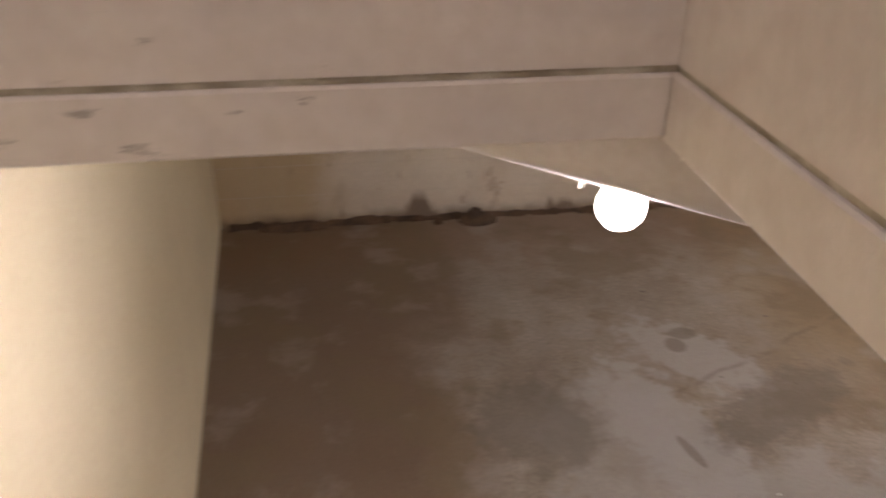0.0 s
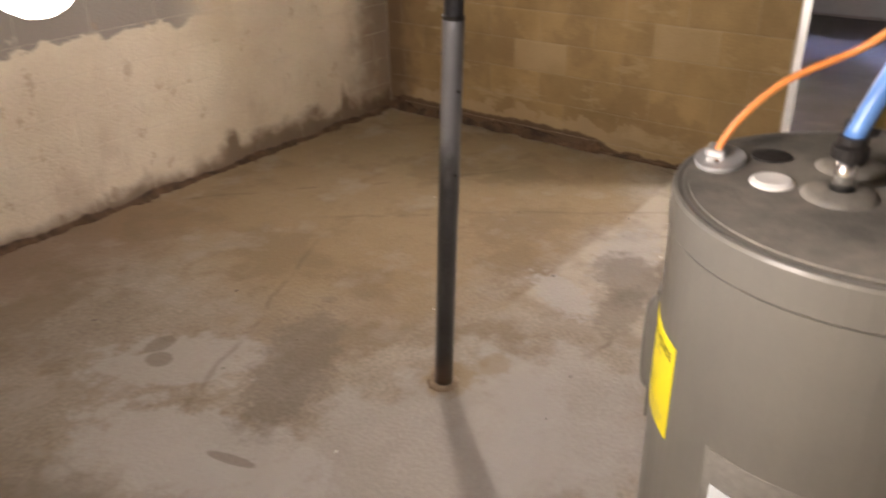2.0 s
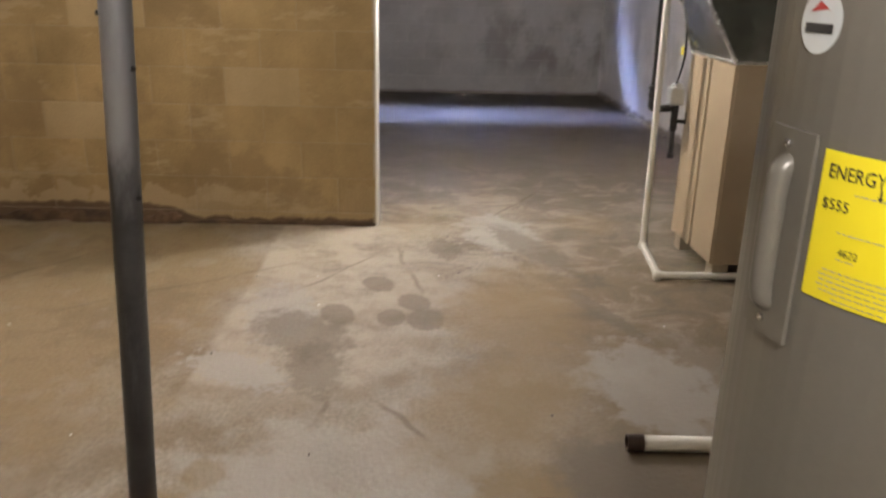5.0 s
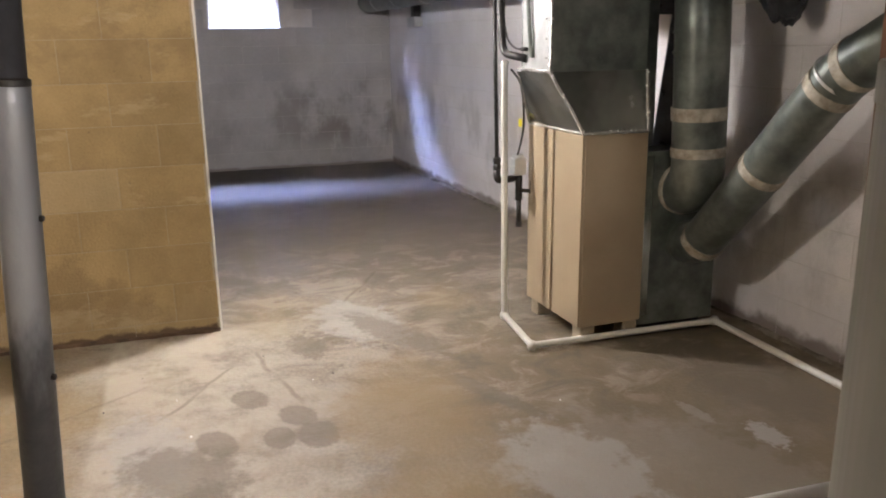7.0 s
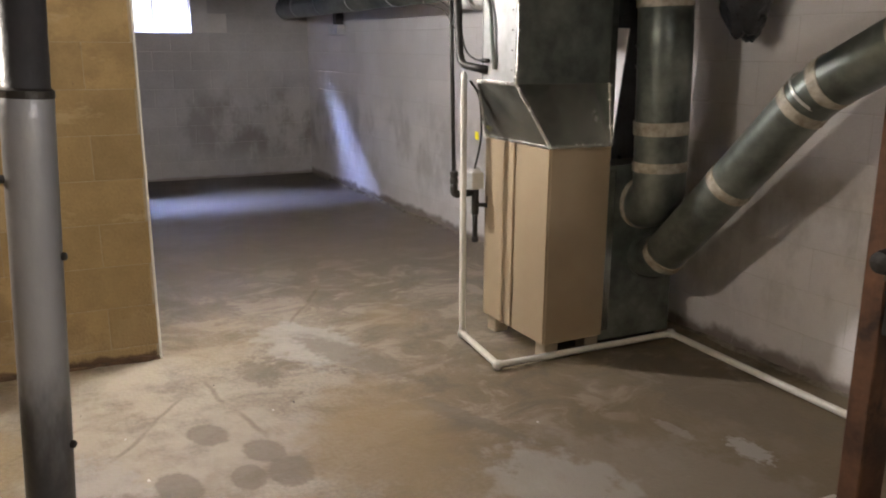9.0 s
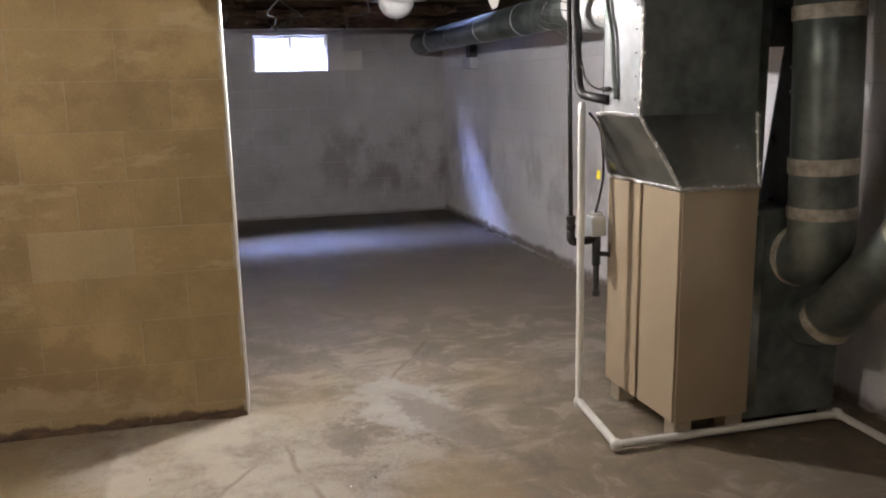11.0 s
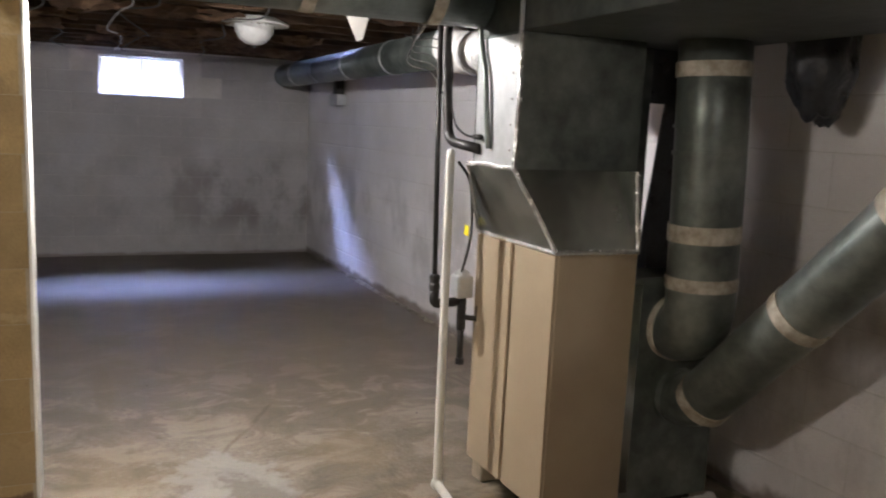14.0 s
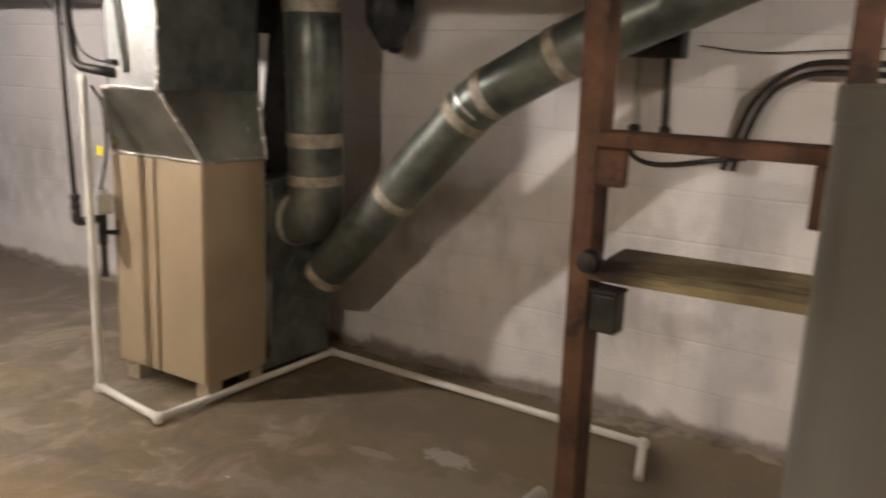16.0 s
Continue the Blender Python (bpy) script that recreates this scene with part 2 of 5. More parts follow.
def wall_dirt(height, strength, bare=None, high_stain=0.0, peel=False):
    """Ragged dirty foot of a wall; high_stain adds damp marks above it."""
    def edit(n, l, pos, colour):
        x, y, z = xyz(n, l, pos)
        if high_stain:
            drips = noise_at(n, l, pos, 2.6, 7, (1, 1, 0.55), 0.65)
            band = calc(n, l, "MULTIPLY", step(n, l, z, 0.1, 0.45, 0.3, 1), step(n, l, z, 0.75, 1.2, 1, 0))
            if high_stain > 0.5:
                band = calc(n, l, "MULTIPLY", band, step(n, l, y, -2.3, 0.3, 1.0, 0.25))
            colour = mix(n, l, calc(n, l, "MULTIPLY", calc(n, l, "MULTIPLY", band, step(n, l, drips, 0.42, 0.62)), high_stain), colour, (0.235, 0.205, 0.185))
        if peel:
            edge = calc(n, l, "ADD", z, calc(n, l, "MULTIPLY", calc(n, l, "SUBTRACT", noise_at(n, l, pos, 4.5, 7), 0.5), 0.34))
            patch = calc(n, l, "MULTIPLY", step(n, l, edge, 0.965, 0.985), step(n, l, x, -3.46, -3.43))
            patch = calc(n, l, "MULTIPLY", patch, step(n, l, x, -1.9, -1.5, 1, 0))
            colour = mix(n, l, patch, colour, (0.25, 0.225, 0.20))
            old = calc(n, l, "MULTIPLY", step(n, l, noise_at(n, l, pos, 2.4, 7, (1, 1, 0.5)), 0.55, 0.68, 0, 0.5), step(n, l, z, 0.2, 0.7, 1, 0.3))
            colour = mix(n, l, old, colour, (0.36, 0.29, 0.22))
            colour = mix(n, l, step(n, l, calc(n, l, "ADD", x, calc(n, l, "MULTIPLY", noise_at(n, l, pos, 4, 4), 0.3)), -4.9, -4.55, 0.75, 0), colour, (0.40, 0.29, 0.14))
            # darker brown towards the partition corner
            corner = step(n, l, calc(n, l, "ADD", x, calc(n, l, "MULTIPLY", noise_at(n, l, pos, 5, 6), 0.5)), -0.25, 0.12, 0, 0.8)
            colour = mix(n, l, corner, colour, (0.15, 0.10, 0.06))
            chips = step(n, l, noise_at(n, l, pos, 9, 7, (1, 1, 0.6), 0.7), 0.60, 0.64, 0, 0.55)
            colour = mix(n, l, chips, colour, (0.33, 0.24, 0.16))
        lift = noise_at(n, l, pos, 5.5, 6)
        if peel:
            lift = calc(n, l, "MULTIPLY", lift, step(n, l, x, -3.2, -0.8, 0.42, 1.0))
            lift = calc(n, l, "ADD", lift, step(n, l, noise_at(n, l, pos, 3.4, 5, (1, 1, 0.25)), 0.56, 0.66, 0, 0.35))
        ragged = calc(n, l, "SUBTRACT", z, calc(n, l, "MULTIPLY", lift, height * 1.9))
        colour = mix(n, l, step(n, l, ragged, -height * 0.5, height * 0.22, strength, 0), colour, bare or (0.12, 0.075, 0.045))
        return colour
    return edit


def tan_wear(n, l, pos, colour):
    """Stained, scraped and peeled tan paint, worst towards the corner and the foot; the corner also turns dark brown.
    """
    x, y, z = xyz(n, l, pos)
    big = noise_at(n, l, pos, 1.7, 8, (1, 1, 1.4), 0.66)
    colour = mix(n, l, step(n, l, big, 0.50, 0.62, 0, 0.55), colour, (0.20, 0.135, 0.065))
    pale = noise_at(n, l, pos, 3.1, 7, (1, 0.6, 1.6), 0.68)
    colour = mix(n, l, step(n, l, pale, 0.56, 0.64, 0, 0.5), colour, (0.44, 0.34, 0.20))
    low = calc(n, l, "ADD", z, calc(n, l, "MULTIPLY", calc(n, l, "SUBTRACT", noise_at(n, l, pos, 6, 7), 0.5), 0.45))
    scraped = calc(n, l, "MULTIPLY", step(n, l, low, 0.20, 0.17), step(n, l, y, 0.5, 1.2, 0.25, 1))
    colour = mix(n, l, calc(n, l, "MULTIPLY", scraped, 0.6), colour, (0.43, 0.33, 0.20))
    ledge = calc(n, l, "ADD", z, calc(n, l, "MULTIPLY", calc(n, l, "SUBTRACT", noise_at(n, l, pos, 8, 7), 0.5), 0.10))
    top = step(n, l, y, 1.0, 1.25, 0.035, 0.11)
    colour = mix(n, l, step(n, l, calc(n, l, "SUBTRACT", ledge, top), -0.012, 0.008, 0.92, 0), colour, (0.105, 0.065, 0.038))
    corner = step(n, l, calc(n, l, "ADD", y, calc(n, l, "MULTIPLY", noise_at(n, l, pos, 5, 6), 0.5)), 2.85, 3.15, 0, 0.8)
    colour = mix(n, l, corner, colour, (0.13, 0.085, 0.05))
    specks = step(n, l, noise_at(n, l, pos, 26, 5, None, 0.7), 0.66, 0.70, 0, 0.5)
    return mix(n, l, specks, colour, (0.12, 0.08, 0.045))


def per_piece(amount, inner):
    def edit(n, l, pos, colour):
        hs = n.new("ShaderNodeHueSaturation")
        info = n.new("ShaderNodeObjectInfo")
        mr = n.new("ShaderNodeMapRange")
        mr.inputs[3].default_value, mr.inputs[4].default_value = 1 - amount, 1 + amount
        l.new(info.outputs["Random"], mr.inputs[0])
        l.new(mr.outputs[0], hs.inputs["Value"])
        l.new(colour, hs.inputs["Color"])
        return inner(n, l, pos, hs.outputs[0])
    return edit


M = {}
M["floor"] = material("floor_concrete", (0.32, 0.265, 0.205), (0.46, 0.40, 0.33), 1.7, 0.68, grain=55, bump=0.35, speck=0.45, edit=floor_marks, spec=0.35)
M["white_block"] = material("white_painted_block", (0.74, 0.705, 0.70), (0.84, 0.81, 0.81), 1.3, 0.85, grain=90, bump=0.35, edit=per_piece(0.03, wall_dirt(0.08, 0.75, high_stain=0.4)))
# much like white_block, with a base colour roughly 40 percent darker
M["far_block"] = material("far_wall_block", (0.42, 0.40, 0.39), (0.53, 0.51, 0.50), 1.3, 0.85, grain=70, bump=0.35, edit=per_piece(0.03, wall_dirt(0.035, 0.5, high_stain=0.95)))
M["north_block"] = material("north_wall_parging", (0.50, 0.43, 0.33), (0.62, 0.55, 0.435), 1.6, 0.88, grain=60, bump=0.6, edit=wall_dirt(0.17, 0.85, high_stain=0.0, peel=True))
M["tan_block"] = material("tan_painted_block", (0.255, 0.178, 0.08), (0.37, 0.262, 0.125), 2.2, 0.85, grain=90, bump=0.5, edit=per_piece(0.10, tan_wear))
M["pale_tan"] = material("pale_tan_block", (0.32, 0.235, 0.12), (0.40, 0.30, 0.165), 2.2, 0.85, grain=90, bump=0.4)
M["west_wall"] = material("yellow_painted_wall", (0.60, 0.52, 0.34), (0.68, 0.60, 0.41), 1.2, 0.8, grain=60, bump=0.2, edit=wall_dirt(0.03, 0.5))
M["mortar"] = material("mortar", (0.30, 0.25, 0.18), (0.40, 0.34, 0.25), 6, 0.95, bump=0.5)
M["white_mortar"] = material("white_mortar", (0.56, 0.53, 0.49), (0.66, 0.63, 0.59), 6, 0.95, bump=0.5)
def scuffs(n, l, pos, colour):
    x, y, z = xyz(n, l, pos)
    area = calc(n, l, "MULTIPLY", step(n, l, noise_at(n, l, pos, 4.0, 4), 0.50, 0.60), step(n, l, x, -4.42, -4.55))
    spots = step(n, l, noise_at(n, l, pos, 30, 6, (0.5, 1, 1.6), 0.7), 0.60, 0.68, 0, 0.65)
    colour = mix(n, l, calc(n, l, "MULTIPLY", area, spots), colour, (0.20, 0.17, 0.15))
    return mix(n, l, step(n, l, noise_at(n, l, pos, 5, 5), 0.55, 0.75, 0, 0.35), colour, (0.42, 0.36, 0.31))


M["cream_mortar"] = material("cream_mortar", (0.46, 0.41, 0.33), (0.56, 0.51, 0.42), 6, 0.95, bump=0.4)
M["plaster"] = material("stairwell_plaster", (0.56, 0.50, 0.45), (0.66, 0.60, 0.55), 2.5, 0.75, grain=35, bump=0.2, edit=scuffs)
def worn_post(n, l, pos, colour):
    x, y, z = xyz(n, l, pos)
    zz = calc(n, l, "ADD", z, calc(n, l, "MULTIPLY", calc(n, l, "SUBTRACT", noise_at(n, l, pos, 7, 5, (1, 1, 0.4)), 0.5), 0.5))
    side = step(n, l, calc(n, l, "SUBTRACT", y, x), -0.035, 0.03, 0.25, 0.9)
    bare = calc(n, l, "MULTIPLY", step(n, l, zz, 0.86, 1.02), step(n, l, z, 1.398, 1.401, 1, 0))
    colour = mix(n, l, calc(n, l, "MULTIPLY", bare, side), colour, (0.36, 0.37, 0.40))
    streak = calc(n, l, "MULTIPLY", step(n, l, noise_at(n, l, pos, 12, 5, (1, 1, 0.15)), 0.52, 0.66, 0, 0.5), side)
    colour = mix(n, l, streak, colour, (0.22, 0.23, 0.25))
    return mix(n, l, step(n, l, zz, 0.0, 0.16, 0.7, 0), colour, (0.12, 0.07, 0.045))


M["post_paint"] = material("dark_post_paint", (0.035, 0.035, 0.038), (0.075, 0.075, 0.08), 5, 0.42, 0.2, world_space=False, bump=0.15, edit=worn_post)
M["mud_plate"] = material("muddy_plate", (0.15, 0.10, 0.06), (0.32, 0.25, 0.17), 12, 0.9, bump=0.6)
M["post_bare"] = material("worn_grey_steel", (0.14, 0.15, 0.17), (0.34, 0.36, 0.40), 9, 0.4, 0.5, world_space=False)
M["rust"] = material("rusty_iron", (0.13, 0.07, 0.035), (0.26, 0.14, 0.07), 20, 0.9, 0.2, bump=0.6)
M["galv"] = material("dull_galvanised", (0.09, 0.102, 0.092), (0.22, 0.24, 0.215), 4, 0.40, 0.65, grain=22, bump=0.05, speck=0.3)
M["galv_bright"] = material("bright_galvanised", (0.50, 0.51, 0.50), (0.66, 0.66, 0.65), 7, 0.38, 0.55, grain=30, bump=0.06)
M["collar_metal"] = material("shiny_galvanised", (0.22, 0.235, 0.21), (0.40, 0.415, 0.375), 5, 0.24, 0.85, grain=30, bump=0.05, speck=0.15)
M["trunk"] = material("dusty_dark_sheet_metal", (0.05, 0.055, 0.05), (0.12, 0.13, 0.115), 4, 0.5, 0.5, grain=22, bump=0.06, speck=0.4)
M["duct_white"] = material("white_duct_wrap", (0.55, 0.50, 0.47), (0.66, 0.61, 0.57), 2, 0.55, 0.0, bump=0.1)
M["tape"] = material("duct_tape_band", (0.26, 0.22, 0.16), (0.50, 0.46, 0.38), 16, 0.7, bump=0.2)
M["furnace"] = material("beige_enamel", (0.365, 0.285, 0.19), (0.42, 0.335, 0.225), 2, 0.42, 0.0, grain=120, bump=0.03, speck=0.05)
M["heater"] = material("grey_enamel", (0.150, 0.143, 0.124), (0.172, 0.164, 0.142), 2, 0.32, 0.15, grain=120, bump=0.02, speck=0.05)
M["heater_top"] = material("dusty_heater_top", (0.10, 0.094, 0.078), (0.22, 0.20, 0.165), 9, 0.6, 0.1, bump=0.2)
M["black"] = material("black_iron", (0.018, 0.016, 0.015), (0.05, 0.045, 0.04), 12, 0.5, 0.3, world_space=False)
M["pvc"] = material("white_pvc", (0.62, 0.60, 0.54), (0.74, 0.72, 0.66), 6, 0.45, bump=0.05)
def wood_grain(n, l, pos, colour):
    g = noise_at(n, l, pos, 14, 7, (1, 1, 0.06), 0.7)
    colour = mix(n, l, step(n, l, g, 0.50, 0.66, 0, 0.6), colour, (0.045, 0.02, 0.012))
    k = noise_at(n, l, pos, 5, 4)
    colour = mix(n, l, step(n, l, k, 0.54, 0.64, 0, 0.85), colour, (0.025, 0.014, 0.010))
    return mix(n, l, step(n, l, noise_at(n, l, pos, 3, 4), 0.38, 0.30, 0, 0.5), colour, (0.36, 0.19, 0.10))


def board_grain(n, l, pos, colour):
    g = noise_at(n, l, pos, 8, 7, (0.12, 1, 1), 0.7)
    colour = mix(n, l, step(n, l, g, 0.48, 0.62, 0, 0.7), colour, (0.075, 0.045, 0.028))
    # besides the grain, nearly black at the end by the post
    x, y, z = xyz(n, l, pos)
    return mix(n, l, step(n, l, calc(n, l, "ADD", x, calc(n, l, "MULTIPLY", noise_at(n, l, pos, 9, 5), 0.2)), -0.12, 0.0, 0, 0.85), colour, (0.05, 0.035, 0.03))


M["wood"] = material("reddish_lumber", (0.06, 0.028, 0.017), (0.20, 0.095, 0.050), 4, 0.75, world_space=False, bump=0.3, edit=wood_grain)
M["wood_dark"] = material("aged_joist", (0.07, 0.045, 0.028), (0.15, 0.095, 0.055), 5, 0.9, bump=0.4)
M["board"] = material("worn_board", (0.24, 0.18, 0.09), (0.44, 0.36, 0.20), 5, 0.8, world_space=False, bump=0.3, edit=board_grain)
M["white_plastic"] = material("white_plastic", (0.70, 0.68, 0.63), (0.78, 0.76, 0.70), 8, 0.45, bump=0.05)
M["chrome"] = material("bright_metal", (0.55, 0.54, 0.52), (0.7, 0.69, 0.66), 9, 0.22, 0.95, bump=0.05)
M["yellow"] = material("yellow_label", (0.83, 0.72, 0.02), (0.88, 0.77, 0.03), 3, 0.5, bump=0.02, speck=0.03)
M["paper"] = material("label_paper", (0.56, 0.61, 0.63), (0.68, 0.72, 0.73), 5, 0.35, bump=0.03, speck=0.05)
M["bag"] = material("black_plastic_sheet", (0.012, 0.013, 0.016), (0.03, 0.033, 0.04), 12, 0.3, bump=0.5)
M["orange"] = material("orange_cable", (0.78, 0.26, 0.06), (0.85, 0.33, 0.09), 9, 0.45, bump=0.02)
M["blue"] = material("blue_pipe", (0.10, 0.24, 0.56), (0.14, 0.30, 0.64), 6, 0.35, bump=0.02)
M["brass"] = material("brass", (0.50, 0.34, 0.13), (0.62, 0.44, 0.19), 8, 0.35, 0.9, bump=0.05)
M["brownpaper"] = material("torn_brown_paper", (0.11, 0.06, 0.03), (0.27, 0.16, 0.09), 8, 0.9, bump=0.5)
M["black_print"] = material("black_print", (0.02, 0.02, 0.02), (0.035, 0.035, 0.035), 8, 0.6, bump=0.02)
M["glow"] = bpy.data.materials.new("lit_bulb_glass")
M["glow"].use_nodes = True
_b = M["glow"].node_tree.nodes["Principled BSDF"]
_b.inputs["Base Color"].default_value = (0.9, 0.9, 0.85, 1)
_b.inputs["Emission Color"].default_value = (1.0, 0.93, 0.82, 1)
_b.inputs["Emission Strength"].default_value = 9.0
M["glass"] = bpy.data.materials.new("window_glass")
M["glass"].use_nodes = True
_b = M["glass"].node_tree.nodes["Principled BSDF"]
_b.inputs["Transmission Weight"].default_value, _b.inputs["Roughness"].default_value, _b.inputs["IOR"].default_value = 1.0, 0.05, 1.45
M["frost"] = material("frosted_glass_bowl", (0.55, 0.54, 0.52), (0.64, 0.63, 0.60), 9, 0.3, bump=0.05)
M["daylight"] = bpy.data.materials.new("bright_outdoors")
M["daylight"].use_nodes = True
_n = M["daylight"].node_tree.nodes
_e = _n.new("ShaderNodeEmission")
_e.inputs[0].default_value, _e.inputs[1].default_value = (0.85, 0.90, 1.0, 1), 0.8
M["daylight"].node_tree.links.new(_e.outputs[0], _n["Material Output"].inputs[0])


# ---- mesh helpers ----
def part(name, bm, mat, parent=None, label="", smooth=False):
    me = bpy.data.meshes.new(name)
    bm.to_mesh(me)
    bm.free()
    if smooth:
        me.shade_smooth()
    me.materials.append(M[mat] if isinstance(mat, str) else mat)
    ob = new(name, me)
    if parent:
        ob.parent = parent
    if label:
        ob["label"] = label
    return ob


def empty(name, m, label, category, group="", kind=""):
    ob = new(name)
    ob.matrix_world = m
    return tagged(ob, label, category, group, kind)


def box(lo, hi, bevel=0.0, seg=1, bm=None):
    own = bmesh.new()
    bmesh.ops.create_cube(own, size=1)
    lo, hi = Vector(lo), Vector(hi)
    for v in own.verts:
        v.co = Vector([(lo[i] + hi[i]) / 2 + v.co[i] * (hi[i] - lo[i]) for i in range(3)])
    if bevel:
        bmesh.ops.bevel(own, geom=own.edges[:], offset=bevel, segments=seg, affect="EDGES", profile=0.6)
    return join(bm, own)


def join(bm, own):
    if bm is None:
        return own
    me = bpy.data.meshes.new("tmp")
    own.to_mesh(me)
    own.free()
    bm.from_mesh(me)
    bpy.data.meshes.remove(me)
    return bm


def lathe(profile, seg=32, bm=None, m=None, cap=True):
    """Turn (radius, height) pairs about z."""
    own = bmesh.new()
    rings = []
    for r, z in profile:
        rings.append([own.verts.new((r * math.cos(2 * math.pi * i / seg), r * math.sin(2 * math.pi * i / seg), z)) for i in range(seg)])
    for a, b in zip(rings, rings[1:]):
        for i in range(seg):
            own.faces.new((a[i], a[(i + 1) % seg], b[(i + 1) % seg], b[i]))
    if cap:
        own.faces.new(rings[0][::-1])
        own.faces.new(rings[-1])
    if m is not None:
        own.transform(m)
    return join(bm, own)


def smooth_path(points, steps=6):
    pts = [Vector(p) for p in points]
    out = []
    for i in range(len(pts) - 1):
        p0, p1, p2, p3 = pts[max(i - 1, 0)], pts[i], pts[i + 1], pts[min(i + 2, len(pts) - 1)]
        for k in range(steps):
            t = k / steps
            out.append(0.5 * (2 * p1 + (p2 - p0) * t + (2 * p0 - 5 * p1 + 4 * p2 - p3) * t * t + (3 * p1 - p0 - 3 * p2 + p3) * t ** 3))
    out.append(pts[-1])
    return out


def bent_path(points, radius, steps=6):
    """Straight runs with rounded corners."""
    pts = [Vector(p) for p in points]
    out = [pts[0]]
    for a, b, c in zip(pts, pts[1:], pts[2:]):
        u, v = (a - b).normalized(), (c - b).normalized()
        r = min(radius, (a - b).length * 0.45, (c - b).length * 0.45)
        p, q = b + u * r, b + v * r
        for k in range(steps + 1):
            t = k / steps
            out.append(p * (1 - t) ** 2 + b * 2 * t * (1 - t) + q * t * t)
    out.append(pts[-1])
    return out


def tube(path, radius, seg=12, bm=None, ridge=0.0, cap=True):
    """A tube along points; radius may be a function of (index); ridge makes a flexible duct."""
    own = bmesh.new()
    pts = [Vector(p) for p in path]
    rings = []
    up = None
    for i, p in enumerate(pts):
        d = (pts[min(i + 1, len(pts) - 1)] - pts[max(i - 1, 0)]).normalized()
        if up is None:
            up = Vector((0, 0, 1)) if abs(d.z) < 0.9 else Vector((1, 0, 0))
        side = d.cross(up).normalized()
        up = side.cross(d).normalized()
        r = radius * (1 + (ridge if i % 2 else -ridge))
        rings.append([own.verts.new(p + (side * math.cos(2 * math.pi * k / seg) + up * math.sin(2 * math.pi * k / seg)) * r) for k in range(seg)])
    for a, b in zip(rings, rings[1:]):
        for k in range(seg):
            own.faces.new((a[k], b[k], b[(k + 1) % seg], a[(k + 1) % seg]))
    if cap:
        own.faces.new(rings[0])
        own.faces.new(rings[-1][::-1])
    bmesh.ops.recalc_face_normals(own, faces=own.faces[:])
    return join(bm, own)


def collar(centre, direction, radius, width, thick=0.004, seg=32, bm=None):
    """A band of tape round a duct."""
    q = Vector(direction).normalized().to_track_quat("Z", "Y").to_matrix().to_4x4()
    h = width / 2
    prof = [(radius - 0.002, -h), (radius + thick, -h), (radius + thick, h), (radius - 0.002, h)]
    return lathe(prof, seg, bm, Matrix.Translation(centre) @ q, cap=False)


# ---- structure ----
TOP = 2.02          # underside of the joists
WF = lambda x: -2.573 + 0.058 * x   # south wall line
STRUCT = {}


def slab(name, lo, hi, mat, label, category):
    ob = part(name, box(lo, hi), mat)
    return tagged(ob, label, category, kind="structure")


bm = bmesh.new()
bmesh.ops.create_grid(bm, x_segments=60, y_segments=60, size=0.5)
for v in bm.verts:
    x, y = v.co.x * 13 - 0.2, v.co.y * 9 + 0.1
    v.co = Vector((x, y, 0.004 * noise.noise(Vector((x * 0.8, y * 0.8, 0))) + 0.002 * noise.noise(Vector((x * 3, y * 3, 1)))))
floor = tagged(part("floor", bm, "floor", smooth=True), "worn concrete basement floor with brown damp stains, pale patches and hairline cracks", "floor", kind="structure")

slab("subfloor_slab", (-6.6, -3.6, -0.25), (6.4, 4.6, -0.06), "mortar", "concrete under the floor", "slab")


def wall_object(name, origin, turn, length, height, thick, mat, label, openings=()):
    """A wall with its inner face on local y = 0, running along local x, thickness behind (local -y)."""
    bm = bmesh.new()
    xs = sorted({0.0, length, *[v for o in openings for v in (o[0], o[1])]})
    zs = sorted({-0.02, height, *[v for o in openings for v in (o[2], o[3])]})
    for x0, x1 in zip(xs, xs[1:]):
        for z0, z1 in zip(zs, zs[1:]):
            cx, cz = (x0 + x1) / 2, (z0 + z1) / 2
            if any(o[0] < cx < o[1] and o[2] < cz < o[3] for o in openings):
                continue
            box((x0, -thick, z0), (x1, 0, z1), bm=bm)
    bmesh.ops.remove_doubles(bm, verts=bm.verts, dist=1e-5)
    ob = part(name, bm, mat)
    ob.matrix_world = Matrix.Translation(origin) @ pose(0, 0, 0, 0, 0, turn)
    return tagged(ob, label, "wall", kind="structure")


wall_south = wall_object("wall_south", (-5.9, WF(-5.9), 0), math.degrees(math.atan(0.058)), 11.6, TOP + 0.25, 0.2, "white_mortar", "white painted concrete block wall with a damp dirty foot")
wall_east = wall_object("wall_east", (5.45, -2.30, 0), 90, 5.35, TOP + 0.25, 0.2, "white_mortar", "greyish white painted block wall with damp stains and one small window", openings=((1.328, 2.098, 1.588, 1.968),))
wall_north = wall_object("wall_north", (5.5, 2.97, 0), 180, 11.4, TOP + 0.25, 0.2, "cream_mortar", "cream parged block wall with peeled paint above and a dark crumbling foot")
wall_west = wall_object("wall_west", (-5.56, 3.0, 0), -85.5, 6.0, TOP + 0.8, 0.2, "west_wall", "pale yellow painted wall")
wall_partition = slab("wall_partition", (0.003, 0.0, -0.02), (0.15, 2.97, TOP + 0.2), "mortar", "tan painted concrete block partition wall with a dirty foot", "wall")
bm = bmesh.new()
rows_ = []
